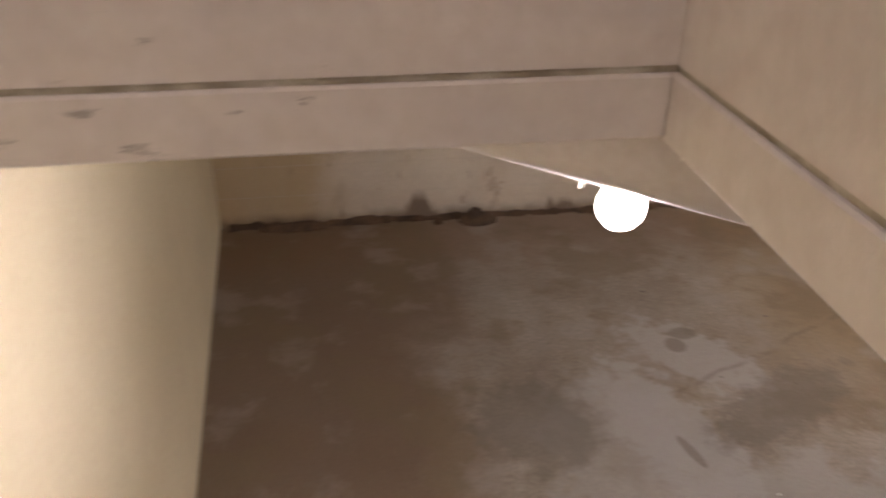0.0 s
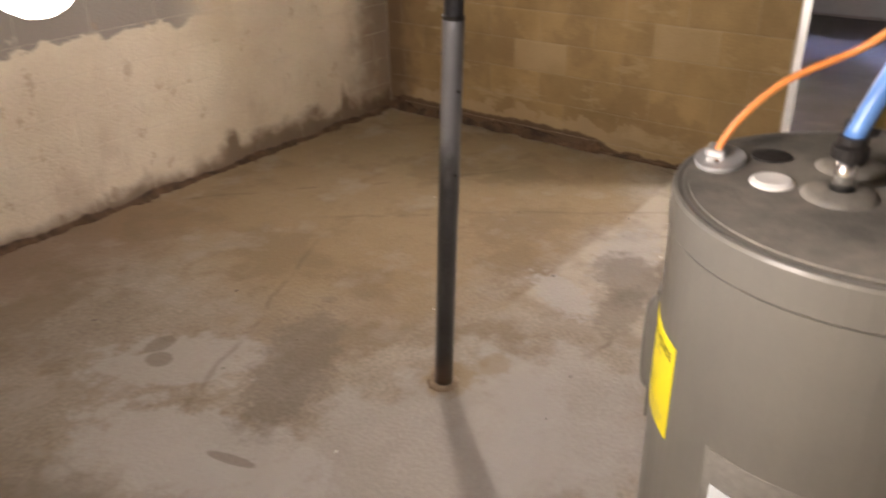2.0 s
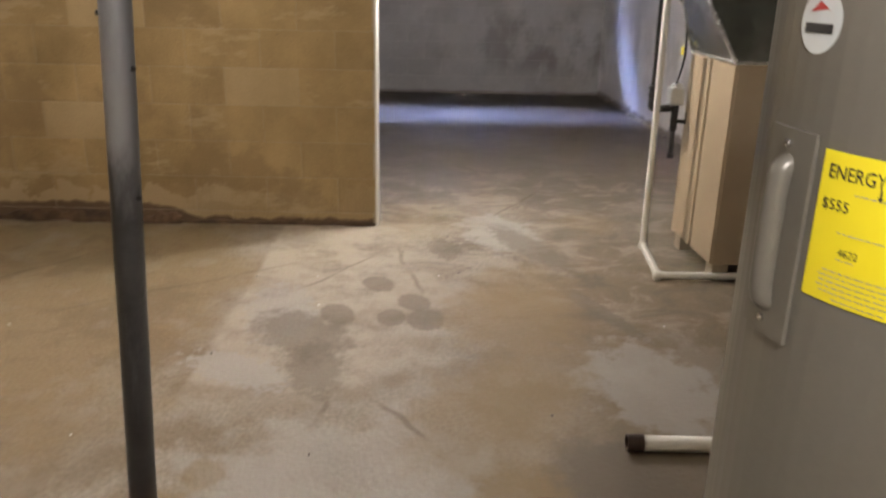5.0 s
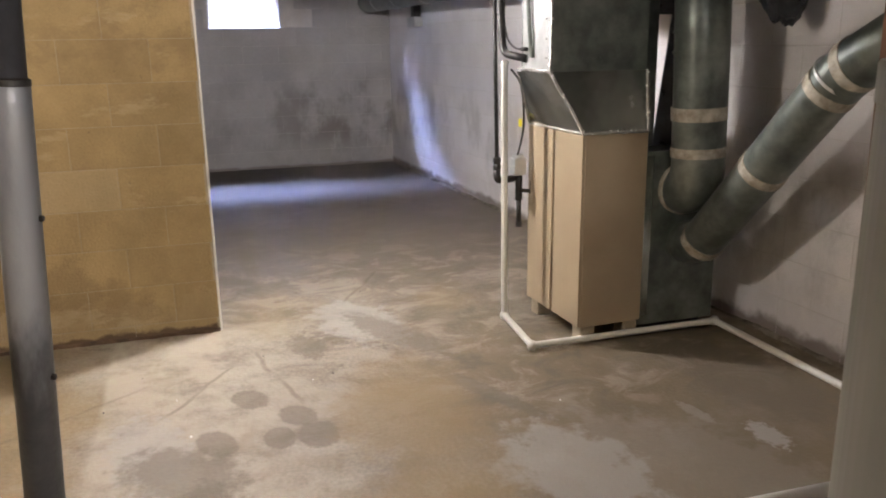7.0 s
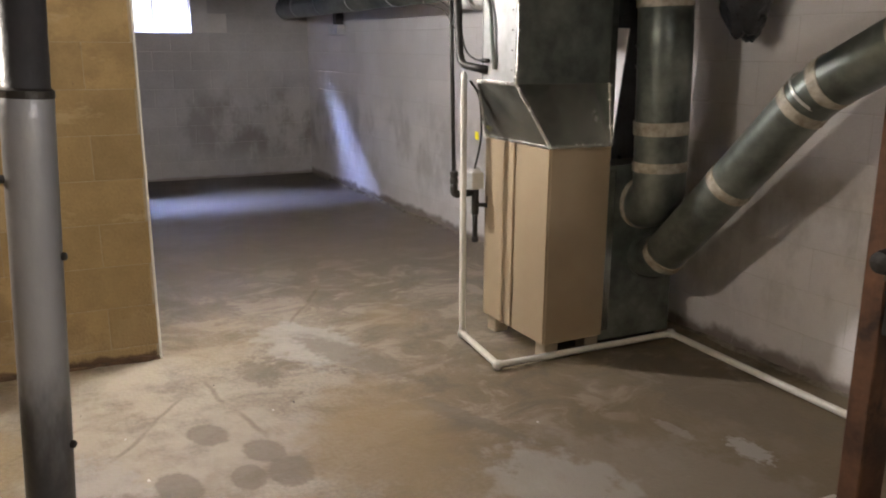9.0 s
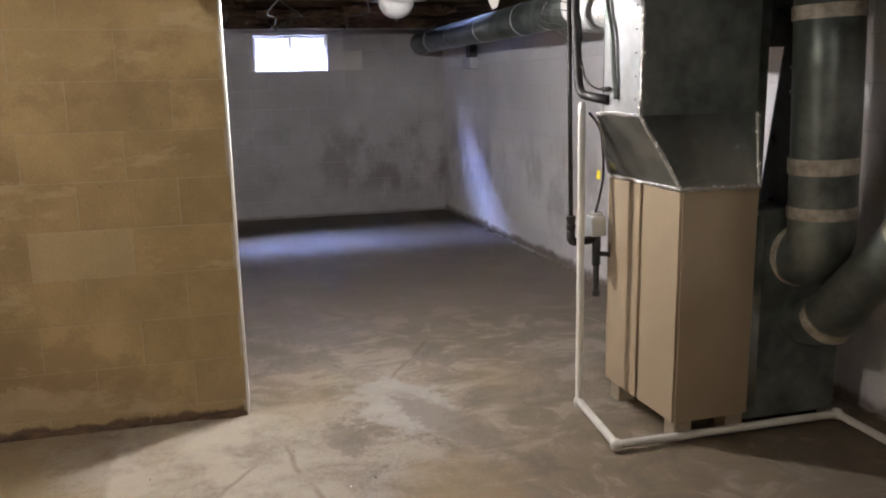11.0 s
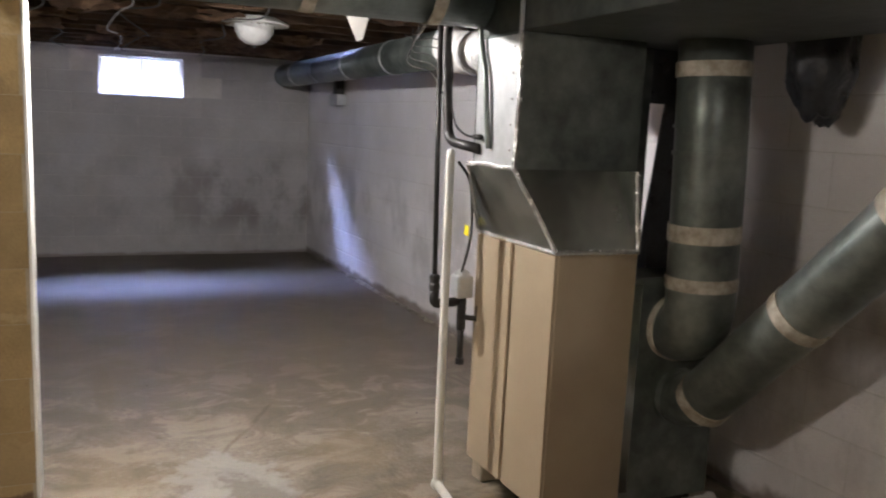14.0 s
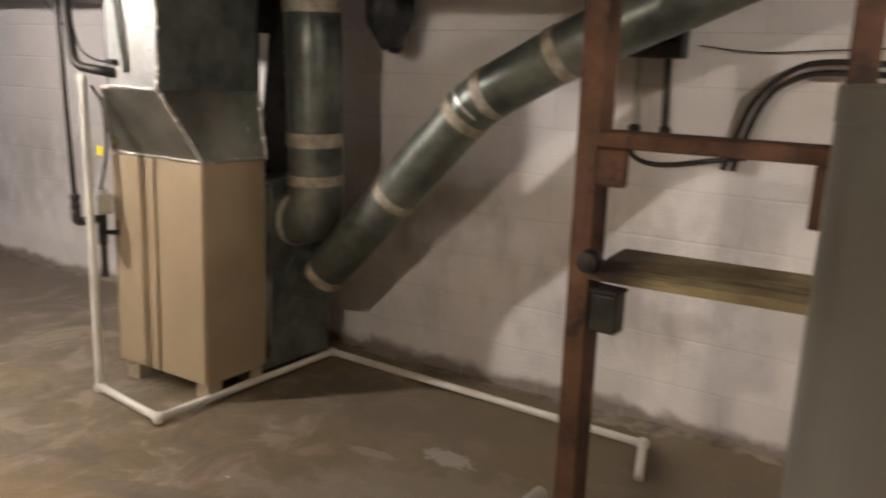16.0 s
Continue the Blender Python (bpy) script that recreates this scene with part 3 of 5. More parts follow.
for i in range(102):
    z = i * 0.02
    edge = -0.001 - 0.0035 * max(0.0, noise.noise(Vector((0, 0, z * 9)))) - 0.004 * (noise.noise(Vector((3, 0, z * 31))) > 0.35)
    rows_.append([bm.verts.new(p) for p in ((edge, -0.002, z), (edge, -0.011, z), (0.15, -0.012, z), (0.15, -0.002, z))])
for p, q in zip(rows_, rows_[1:]):
    for k in range(4):
        bm.faces.new((p[k], p[(k + 1) % 4], q[(k + 1) % 4], q[k]))
bm.faces.new(rows_[0][::-1])
bm.faces.new(rows_[-1])
bmesh.ops.recalc_face_normals(bm, faces=bm.faces[:])
part("partition_end", bm, "white_plastic", wall_partition, "white corner paint on the end of the partition")
# subfloor and joists
bm = box((-5.9, -3.2, 2.235), (-4.385 - 0.9, 3.3, 2.26))
box((-4.385, -3.2, 2.235), (5.6, 3.3, 2.26), bm=bm)
box((-5.285, -0.83, 2.235), (-4.385, 3.3, 2.26), bm=bm)
ceiling = tagged(part("ceiling", bm, "wood_dark"), "dark underside of the wooden floor boards above", "ceiling", kind="structure")
bm = bmesh.new()
x = -5.6
while x < 5.6:
    if x < -5.3 or x > -4.36:
        box((x - 0.02, -2.95, TOP), (x + 0.02, 3.0, 2.235), bm=bm)
    else:
        box((x - 0.02, -0.80, TOP), (x + 0.02, 3.0, 2.235), bm=bm)
    x += 0.4
joists = tagged(part("joists", bm, "wood_dark"), "dark aged timber floor joists", "joists", kind="structure")

# stairwell opening: lower trim band, brown gap, plastered wall above
bm = box((-5.3, -0.862, 1.997), (-4.385, -0.79, 2.066), 0.003)
box((-4.385, -3.0, 1.992), (-4.325, -0.79, 2.066), 0.003, bm=bm)
trim = tagged(part("trim", bm, "plaster"), "white painted board edging the stairwell opening", "trim", kind="structure")
bm = box((-5.3, -0.855, 2.066), (-4.378, -0.79, 2.074))
box((-4.378, -3.0, 2.066), (-4.33, -0.79, 2.074), bm=bm)
tagged(part("trim_gap", bm, "tape"), "grimy brown joint above the edging board", "joint", kind="structure")
bm = box((-5.3, -0.858, 2.074), (-4.381, -0.79, 3.2))
box((-4.381, -3.0, 2.074), (-4.33, -0.79, 3.2), bm=bm)
box((-5.36, -3.0, 2.0), (-5.3, -0.79, 3.2), bm=bm)
box((-5.36, -3.06, 2.0), (-4.33, -3.0, 3.2), bm=bm)
wall_stairwell = tagged(part("wall_stairwell", bm, "plaster"), "scuffed white plaster of the stairwell", "wall", kind="structure")
slab("ceiling_stairwell", (-5.4, -3.1, 3.2), (-4.3, -0.75, 3.24), "plaster", "white stairwell ceiling", "ceiling")


# window in the east wall
def make_window():
    w = empty("window_1", Matrix.Translation((5.45, -0.587, 1.778)), "small two-pane basement window with white frame and bright daylight behind", "window", kind="structure")
    bm = box((0.06, -0.383, -0.188), (0.10, 0.383, -0.165), 0.003)
    box((0.06, -0.383, 0.165), (0.10, 0.383, 0.188), 0.003, bm=bm)
    for y0, y1 in ((-0.383, -0.36), (0.36, 0.383), (-0.010, 0.010)):
        box((0.062, y0, -0.165), (0.098, y1, 0.165), 0.003, bm=bm)
    part("window_frame", bm, "white_plastic", w)
    for y0, y1 in ((-0.36, -0.01), (0.01, 0.36)):
        p = part("pane", box((0.078, y0, -0.165), (0.082, y1, 0.165)), "glass", w)
        p.visible_shadow = False
    part("window_sill", box((-0.012, -0.383, -0.192), (0.06, 0.383, -0.180), 0.003), "white_plastic", w)
    b = part("backdrop", box((3.6, -5.5, -3.0), (3.62, 5.5, 3.0)), "daylight")
    b.matrix_world = Matrix.Translation((5.45, -0.63, 1.9))
    tagged(b, "bright overcast daylight outside", "backdrop", kind="structure")


make_window()


# ---- things ----
def make_post():
    m = Matrix.Translation((-2.634, 0.390, 0)) @ pose(0, 0, 0, 3.0, 0.2, 0)
    t = empty("steel_post", m, "dark grey steel support post with worn paint and rusty foot", "post")
    part("pole", lathe([(0.034, 0.012), (0.034, 1.36), (0.0345, 1.398), (0.0305, 1.401), (0.030, TOP - 0.006)], 28), "post_paint", t, smooth=False)
    t.children[0].data.shade_smooth()
    part("coupling", lathe([(0.034, 1.388), (0.0355, 1.390), (0.0355, 1.399), (0.031, 1.402)], 28, cap=False), "black", t)
    for z, a in ((0.885, 4.35), (1.17, 4.45), (1.28, 1.75)):
        part("bolt", lathe([(0.006, 0.030), (0.006, 0.039), (0.003, 0.041)], 8, m=pose(0, 0, z) @ pose(0, 0, 0, 0, 90, math.degrees(a))), "black", t)
    part("base_plate", lathe([(0.001, 0.012), (0.052, 0.012), (0.062, 0.008), (0.066, 0.001)], 9, cap=False), "mud_plate", t, "rusty round base plate")
    part("top_plate", box((-0.075, -0.075, TOP - 0.008), (0.075, 0.075, TOP), 0.002), "post_paint", t)


make_post()
HC, HR, HT = Vector((-3.432, -1.046, 0)), 0.283, 1.418


def bent_sheet(a0, a1, z0, z1, r, thick=0.0015, seg=14, corner=0.0):
    """A sheet that hugs the tank, angles in degrees."""
    bm = bmesh.new()
    cols = []
    for i in range(seg + 1):
        a = radians(a0 + (a1 - a0) * i / seg)
        c = Vector((math.cos(a), math.sin(a), 0))
        cols.append([bm.verts.new(c * rr + Vector((0, 0, z))) for rr, z in ((r, z0), (r + thick, z0), (r + thick, z1), (r, z1))])
    for a, b in zip(cols, cols[1:]):
        for k in range(4):
            bm.faces.new((a[k], b[k], b[(k + 1) % 4], a[(k + 1) % 4]))
    bm.faces.new(cols[0]); bm.faces.new(cols[-1][::-1])
    bmesh.ops.recalc_face_normals(bm, faces=bm.faces[:])
    return bm


def make_heater():
    t = empty("water_heater", Matrix.Translation(HC), "tall grey enamelled electric water heater with yellow and white labels", "water heater")
    part("tank", lathe([(HR - 0.01, 0.03), (HR, 0.04), (HR, HT - 0.06), (HR + 0.003, HT - 0.055), (HR + 0.003, HT - 0.006), (HR + 0.001, HT - 0.001), (HR - 0.004, HT), (HR - 0.010, HT - 0.002)], 72, cap=True), "heater", t, smooth=False)
    part("top_pan", lathe([(HR - 0.014, HT - 0.001), (HR - 0.02, HT - 0.004), (HR - 0.02, HT + 0.002), (0.001, HT + 0.012)], 72), "heater_top", t, "dusty dark grey tank top")
    for a in (0.4, 2.0, 3.4, 5.0):
        part("foot", box((-0.03, -0.02, 0.0), (0.03, 0.02, 0.035), 0.004), "black", t).matrix_local = pose(0.22 * math.cos(a), 0.22 * math.sin(a), 0)
    return t


heater = make_heater()
for p in heater.children[:2]:
    p.data.shade_smooth()


def make_furnace():
    ang = 3.3
    m = Matrix.Translation((-0.805, -1.648, 0)) @ pose(0, 0, 0, 0, 0, ang)
    t = empty("furnace", m, "beige gas furnace cabinet with two front doors standing on small blocks", "furnace")
    part("cabinet", box((0.0, -0.35, 0.085), (0.56, -0.012, 1.02), 0.004), "furnace", t)
    part("front_door", box((0.004, -0.012, 0.09), (0.268, 0.0, 1.015), 0.004, 2), "furnace", t)
    part("front_door", box((0.292, -0.012, 0.09), (0.556, 0.0, 1.015), 0.004, 2), "furnace", t)
    for x, y in ((0.05, -0.06), (0.50, -0.06), (0.05, -0.30), (0.50, -0.30)):
        part("foot_block", box((x - 0.04, y - 0.04, 0.0), (x + 0.04, y + 0.04, 0.085), 0.005), "mortar", t)
    return t


furnace = make_furnace()


def prism(lower, upper, bm=None):
    """Solid between two quads, each four corners in order."""
    own = bmesh.new()
    a = [own.verts.new(p) for p in lower]
    b = [own.verts.new(p) for p in upper]
    own.faces.new(a[::-1]); own.faces.new(b)
    for i in range(4):
        own.faces.new((a[i], a[(i + 1) % 4], b[(i + 1) % 4], b[i]))
    bmesh.ops.recalc_face_normals(own, faces=own.faces[:])
    return join(bm, own)


def rect(x0, x1, y0, y1, z):
    return [(x0, y0, z), (x1, y0, z), (x1, y1, z), (x0, y1, z)]


def make_plenum():
    t = empty("supply_plenum", Matrix.Translation((-0.57, -1.75, 1.02)), "galvanised sheet metal plenum with taped flared collar on the furnace", "air duct")
    o = Vector((-0.57, -1.75, 1.02))
    sh = Matrix.Translation(-o)
    bm = prism([(-0.81, -1.645, 1.022), (-0.81, -1.975, 1.022), (-0.25, -1.965, 1.022), (-0.25, -1.62, 1.022)], [(-0.735, -1.505, 1.30), (-0.735, -2.0, 1.30), (-0.39, -2.0, 1.30), (-0.39, -1.495, 1.30)])
    bm.transform(sh)
    part("flared_collar", bm, "collar_metal", t)
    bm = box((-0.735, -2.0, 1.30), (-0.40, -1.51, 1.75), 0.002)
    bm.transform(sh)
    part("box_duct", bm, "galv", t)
    # lamplight on this face is put into the brighter metal of a thin panel
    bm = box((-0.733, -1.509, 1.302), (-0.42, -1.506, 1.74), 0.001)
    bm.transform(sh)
    part("front_panel", bm, "galv_bright", t, "galvanised front panel, brighter metal painting in the lamplight on it")
    edges = [((-0.812, -1.648, 1.026), (-0.812, -1.975, 1.026)), ((-0.812, -1.648, 1.026), (-0.25, -1.621, 1.026)), ((-0.737, -1.507, 1.302), (-0.39, -1.497, 1.302)), ((-0.737, -1.507, 1.302), (-0.737, -1.51, 1.74)),
             ((-0.739, -2.0, 1.302), (-0.812, -1.977, 1.026)), ((-0.812, -1.646, 1.026), (-0.737, -1.505, 1.302)), ((-0.252, -1.62, 1.026), (-0.39, -1.495, 1.302))]
    rr = random.Random(2)
    for a, b in edges:
        a, b = Vector(a), Vector(b)
        nn = max(3, int((b - a).length / 0.03))
        pts = [a.lerp(b, i / nn) + Vector([rr.uniform(-0.0025, 0.0025) for _ in range(3)]) for i in range(nn + 1)]
        bm = tube(pts, 0.009, 6)
        bm.transform(sh)
        part("foil_edge", bm, "foil_tape", t, "crinkled bright foil tape edge")
    for zz in (1.56, 1.33):
        bm = box((-0.7385, -1.99, zz), (-0.7365, -1.52, zz + (0.006 if zz > 1.4 else 0.03)))
        bm.transform(sh)
        part("seam", bm, "galv", t)
    for k in range(5):
        bm = lathe([(0.004, 0), (0.004, 0.004), (0.001, 0.006)], 8, m=Matrix.Translation((-0.70, -1.506, 1.36 + 0.085 * k)) @ pose(0, 0, 0, -90, 0, 0))
        bm.transform(sh)
        part("screw", bm, "chrome", t)
    return t


M["foil_tape"] = material("crinkled_foil_tape", (0.42, 0.41, 0.39), (0.85, 0.84, 0.81), 40, 0.25, 0.7, grain=90, bump=0.8)
plenum = make_plenum()


def make_return():
    t = empty("return_air_box", Matrix.Translation((-0.55, -2.2, 0.0)), "dark green grey sheet metal return air box beside the furnace", "air duct")
    part("box_body", box((-0.22, -0.22, 0.05), (0.27, 0.21, 0.92), 0.003), "galv", t)
    part("plinth", box((-0.18, -0.18, 0.0), (0.24, 0.17, 0.05), 0.003), "black", t)
    part("edge_tape", box((-0.2235, 0.16, 0.10), (-0.2205, 0.2135, 0.90)), "collar_metal", t)
    # sheets added to darken this gap, leaving a narrow pale sliver of wall
    t = empty("dark_metal_flashing", Matrix.Translation((-0.58, -2.1, 0.92)), "dark sheets added to darken the gap between plenum and return duct", "sheet metal")
    part("side_sheet", box((-0.02, -0.035, 0.0), (0.02, 0.12, 0.86), 0.002), "trunk", t)
    part("slanting_sheet", prism([(0.0, -0.045, 0.0), (0.0, -0.30, 0.0), (0.01, -0.30, 0.0), (0.01, -0.045, 0.0)], [(0.0, -0.145, 0.83), (0.0, -0.30, 0.83), (0.01, -0.30, 0.83), (0.01, -0.145, 0.83)]), "bag", t)
    part("top_sheet", box((0.0, -0.16, 0.63), (0.01, -0.03, 0.84)), "bag", t)


make_return()


def make_ducts():
    # vertical return duct
    t = empty("vertical_return_duct", Matrix.Translation((-0.897, -2.20, 0.5)), "round dull galvanised duct with taped joints above the return box", "air duct")
    path = bent_path([(0, 0.05, 1.42), (0, 0.02, 0.85), (0, 0, 0.235), (0.30, 0.0, 0.235)], 0.125)
    part("pipe", tube(path, 0.122, 32), "galv", t, smooth=True)
    bm = bmesh.new()
    for z, w in ((0.43, 0.045), (0.605, 0.06), (1.16, 0.05)):
        part("tape_band", collar((0, 0.05 * (z - 0.235) / 1.185, z), (0, 0.04, 1), 0.122, w), "tape", t)
    for z in (0.88, 0.97):
        part("joint_ring", collar((0, 0.05 * (z - 0.235) / 1.185, z), (0, 0.04, 1), 0.1215, 0.012, 0.003), "galv", t)
    part("tape_ring", collar((0.117, 0, 0.235), (1, 0, 0), 0.124, 0.035), "tape", t)
    d = empty("diagonal_return_duct", Matrix.Translation((-0.89, -2.25, 0.485)), "round galvanised duct with taped joints slanting up along the wall", "air duct")
    pts = [(0.28, 0.0, -0.02), (0.0, 0.02, -0.02), (-0.42, 0.03, 0.41), (-0.82, 0.03, 0.83), (-1.20, 0.03, 1.03), (-2.3, 0.0, 1.50)]
    part("pipe", tube(bent_path(pts, 0.12), 0.10, 32), "galv", d, smooth=True)
    part("joint_ring", collar((0.108, 0.01, -0.02), (1, 0, 0), 0.101, 0.03), "galv", d)
    for a, b, f in ((1, 2, 0.10), (2, 3, 0.03), (2, 3, 0.86), (3, 4, 0.14), (3, 4, 0.90)):
        p, q = Vector(pts[a]), Vector(pts[b])
        part("tape_band", collar(p.lerp(q, f), q - p, 0.100, 0.045), "tape", d)
    p, q = Vector(pts[2]), Vector(pts[3])
    part("elbow_ring", collar(p.lerp(q, 0.96), q - p, 0.101, 0.012, 0.004), "galv_bright", d)
    # round trunk crossing
    r = empty("round_trunk_duct", Matrix.Translation((-0.45, 0, 1.895)), "round green grey galvanised trunk duct with taped joints under the joists", "air duct")
    part("pipe", tube(bent_path([(0.02, -1.50, 0.0), (0.0, 0.0, 0.0), (-0.06, 0.25, -0.02), (-1.2, 0.75, 0.0)], 0.15), 0.115, 32), "galv", r, smooth=True)
    for y in (-0.02, -0.42, -0.86, -1.30):
        part("tape_band", collar((0, y, 0), (0, 1, 0), 0.116, 0.045), "tape", r)
    part("elbow_ring", collar((-0.16, 0.29, -0.02), (1, -0.44, 0), 0.117, 0.02, 0.006), "galv_bright", r)
    part("elbow_ring", collar((-0.42, 0.40, -0.01), (1, -0.44, 0), 0.117, 0.02, 0.006), "galv_bright", r)
    k = empty("rectangular_trunk_duct", Matrix.Translation((-1.0, -1.9, 1.90)), "dark rectangular sheet metal trunk duct under the joists", "air duct")
    # west end is run on out of view, added to block bulb light
    part("box_duct", box((-2.3, -0.42, -0.15), (0.62, 0.38, 0.11), 0.003), "trunk", k)
    part("seam", box((0.27, 0.381, -0.22), (0.285, 0.395, 0.09), 0.003), "galv_bright", k)
    # far duct along the south wall
    f = empty("far_supply_duct", Matrix.Translation((3.0, -2.0, 1.86)), "round galvanised duct running along the south wall in the far room", "air duct")
    part("pipe", tube([(-2.6, -0.05, 0.0), (2.2, 0.05, 0.0)], 0.11, 24), "galv", f, smooth=True)
    part("end_cap", lathe([(0.001, 0.0), (0.11, 0.0), (0.113, -0.01), (0.113, -0.03)], 28, m=Matrix.Translation((2.205, 0.05, 0.0)) @ pose(0, 0, 0, 0, 90, 0)), "galv", f)
    for x in (-1.9, -1.0, -0.1, 0.8, 1.6):
        part("joint_ring", collar((x, 0.0208 * x + 0.004, 0.0), (1, 0.0208, 0), 0.11, 0.018, 0.004), "galv_bright", f)
    # white duct by the stairs
    w = empty("white_wrapped_duct", Matrix.Translation((-4.45, -0.665, 1.983)), "white wrapped round duct hung from the joists by the stairs", "air duct")
    dr = Vector((1, -0.666, -0.0995)).normalized()
    part("pipe", tube([dr * -1.3, dr * 0, dr * 1.9], 0.095, 40), "duct_white", w, smooth=True)
    for k in (-0.55, 0.42, 1.2):
        part("wrap_seam", collar(dr * k, dr, 0.095, 0.05, 0.0012, 40), "duct_white", w, smooth=True)


make_ducts()


def make_bulb():
    t = empty("ceiling_bulb", Matrix.Translation(BULB), "bare lit light bulb in a white porcelain ceiling holder", "light bulb")
    part("glass_bulb", lathe([(0.001, -0.037), (0.010, -0.036), (0.021, -0.030), (0.031, -0.018), (0.035, -0.004), (0.034, 0.008), (0.027, 0.024), (0.019, 0.038), (0.015, 0.052), (0.014, 0.062)], 36), "glow", t, smooth=True)
    t.children[0].visible_shadow = False
    part("socket", lathe([(0.016, 0.058), (0.021, 0.062), (0.023, 0.085), (0.045, 0.11), (0.055, 0.125), (0.055, 0.14)], 28), "white_plastic", t)
    return t


make_bulb()


def make_pvc():
    t = empty("condensate_pipe", Matrix.Translation((-0.36, -1.44, 0)), "white plastic drain pipe rising by the furnace, running along the floor", "pipe")
    pts = [(0.12, -0.05, 1.33), (0.01, 0.0, 1.33), (0.005, -0.005, 0.03), (-0.445, 0.03, 0.03), (-0.43, -0.99, 0.03), (-2.04, -1.02, 0.03), (-2.13, -0.75, 0.03)]
    part("pipe", tube(bent_path(pts, 0.03, 4), 0.0165, 14), "pvc", t, smooth=True)
    for p in pts[2:6]:
        part("elbow", lathe([(0.001, -0.024), (0.017, -0.02), (0.024, -0.008), (0.024, 0.008), (0.017, 0.02), (0.001, 0.024)], 14, m=Matrix.Translation(p)), "pvc", t, smooth=True)


make_pvc()


def make_shelf():
    t = empty("wooden_shelf_frame", Matrix.Translation((-2.42, -1.69, 0)) @ pose(0, 0, 0, 0, 0, 6.0), "rough reddish timber frame with two board shelves beside the heater", "shelf")
    p = part("post", box((-0.045, -0.13, 0.0), (0.020, -0.004, TOP), 0.004), "wood", t)
    p.matrix_local = pose(0, 0, 0, 0, 0.7, 0)
    part("post", box((-0.690, -0.12, 0.0), (-0.622, -0.006, TOP), 0.004), "wood", t)
    part("shelf_board", box((-0.655, -0.37, 0.846), (-0.028, 0.0, 0.876), 0.004, 2), "board", t, "worn brown lower shelf board")
    part("shelf_board", box((-0.655, -0.15, 1.226), (-0.028, 0.0, 1.270), 0.004), "wood", t)
    part("bracket_block", box((-0.112, -0.035, 1.120), (-0.034, 0.010, 1.224), 0.004), "wood", t)
    part("bracket_block", box((-0.655, -0.035, 1.066), (-0.585, 0.008, 1.224), 0.004), "wood", t)
    b = empty("junction_box", Matrix.Translation((-2.505, -1.71, 0.762)), "small black box screwed to the timber post", "electrical box")
    part("housing", box((-0.042, -0.05, -0.066), (0.040, 0.02, 0.050), 0.008, 2), "black", b)
    part("lid", box((-0.046, -0.054, 0.048), (0.044, 0.026, 0.064), 0.005), "black", b)
    part("cable_clamp", lathe([(0.001, -0.035), (0.030, -0.030), (0.036, 0.0), (0.030, 0.028), (0.001, 0.032)], 14, m=Matrix.Translation((0.045, 0.028, 0.142)) @ pose(0, 0, 0, 90, 0, 0)), "black", b)


make_shelf()


# ---- water heater details ----
def text_mesh(body, size):
    """Upright letters as (vertices, faces) in the plane, centred."""
    cu = bpy.data.curves.new("writing", "FONT")
    cu.body, cu.size, cu.align_x, cu.align_y, cu.extrude = body, size, "CENTER", "CENTER", 0.0
    cu.resolution_u = 2
    ob = bpy.data.objects.new("writing", cu)
    scene.collection.objects.link(ob)
    bpy.context.view_layer.update()
    me = bpy.data.meshes.new_from_object(ob)
    verts, faces = [tuple(v.co) for v in me.vertices], [tuple(p.vertices) for p in me.polygons]
    bpy.data.objects.remove(ob)
    bpy.data.curves.remove(cu)
    bpy.data.meshes.remove(me)
    return verts, faces


def wrapped(verts, faces, angle, z, r, turn=0.0, bm=None, widen=1.0):
    """Lay flat geometry on the tank at an angle (degrees) and height."""
    own = bmesh.new()
    c, s = math.cos(radians(turn)), math.sin(radians(turn))
    vs = []
    for x, y, *_ in verts:
        x *= widen
        u, v = x * c - y * s, x * s + y * c
        a = radians(angle) + u / r
        vs.append(own.verts.new((r * math.cos(a), r * math.sin(a), z + v)))
    for f in faces:
        own.faces.new([vs[i] for i in f])
    return join(bm, own)


def bar(angle, z, w, h, r, bm=None):
    n = max(2, int(w / 0.01) + 1)
    verts = [(-w / 2 + w * i / (n - 1), y) for i in range(n) for y in (-h / 2, h / 2)]
    faces = [(2 * i, 2 * i + 2, 2 * i + 3, 2 * i + 1) for i in range(n - 1)]
    return wrapped(verts, faces, angle, z, r, 0, bm)


TOP_TURN = pose(0, 0, 0, 0, 0, 8)


def on_top(x, y, z):
    """A place above the tank, turned with its fittings."""
    return HC + TOP_TURN @ Vector((x, y, HT + z))


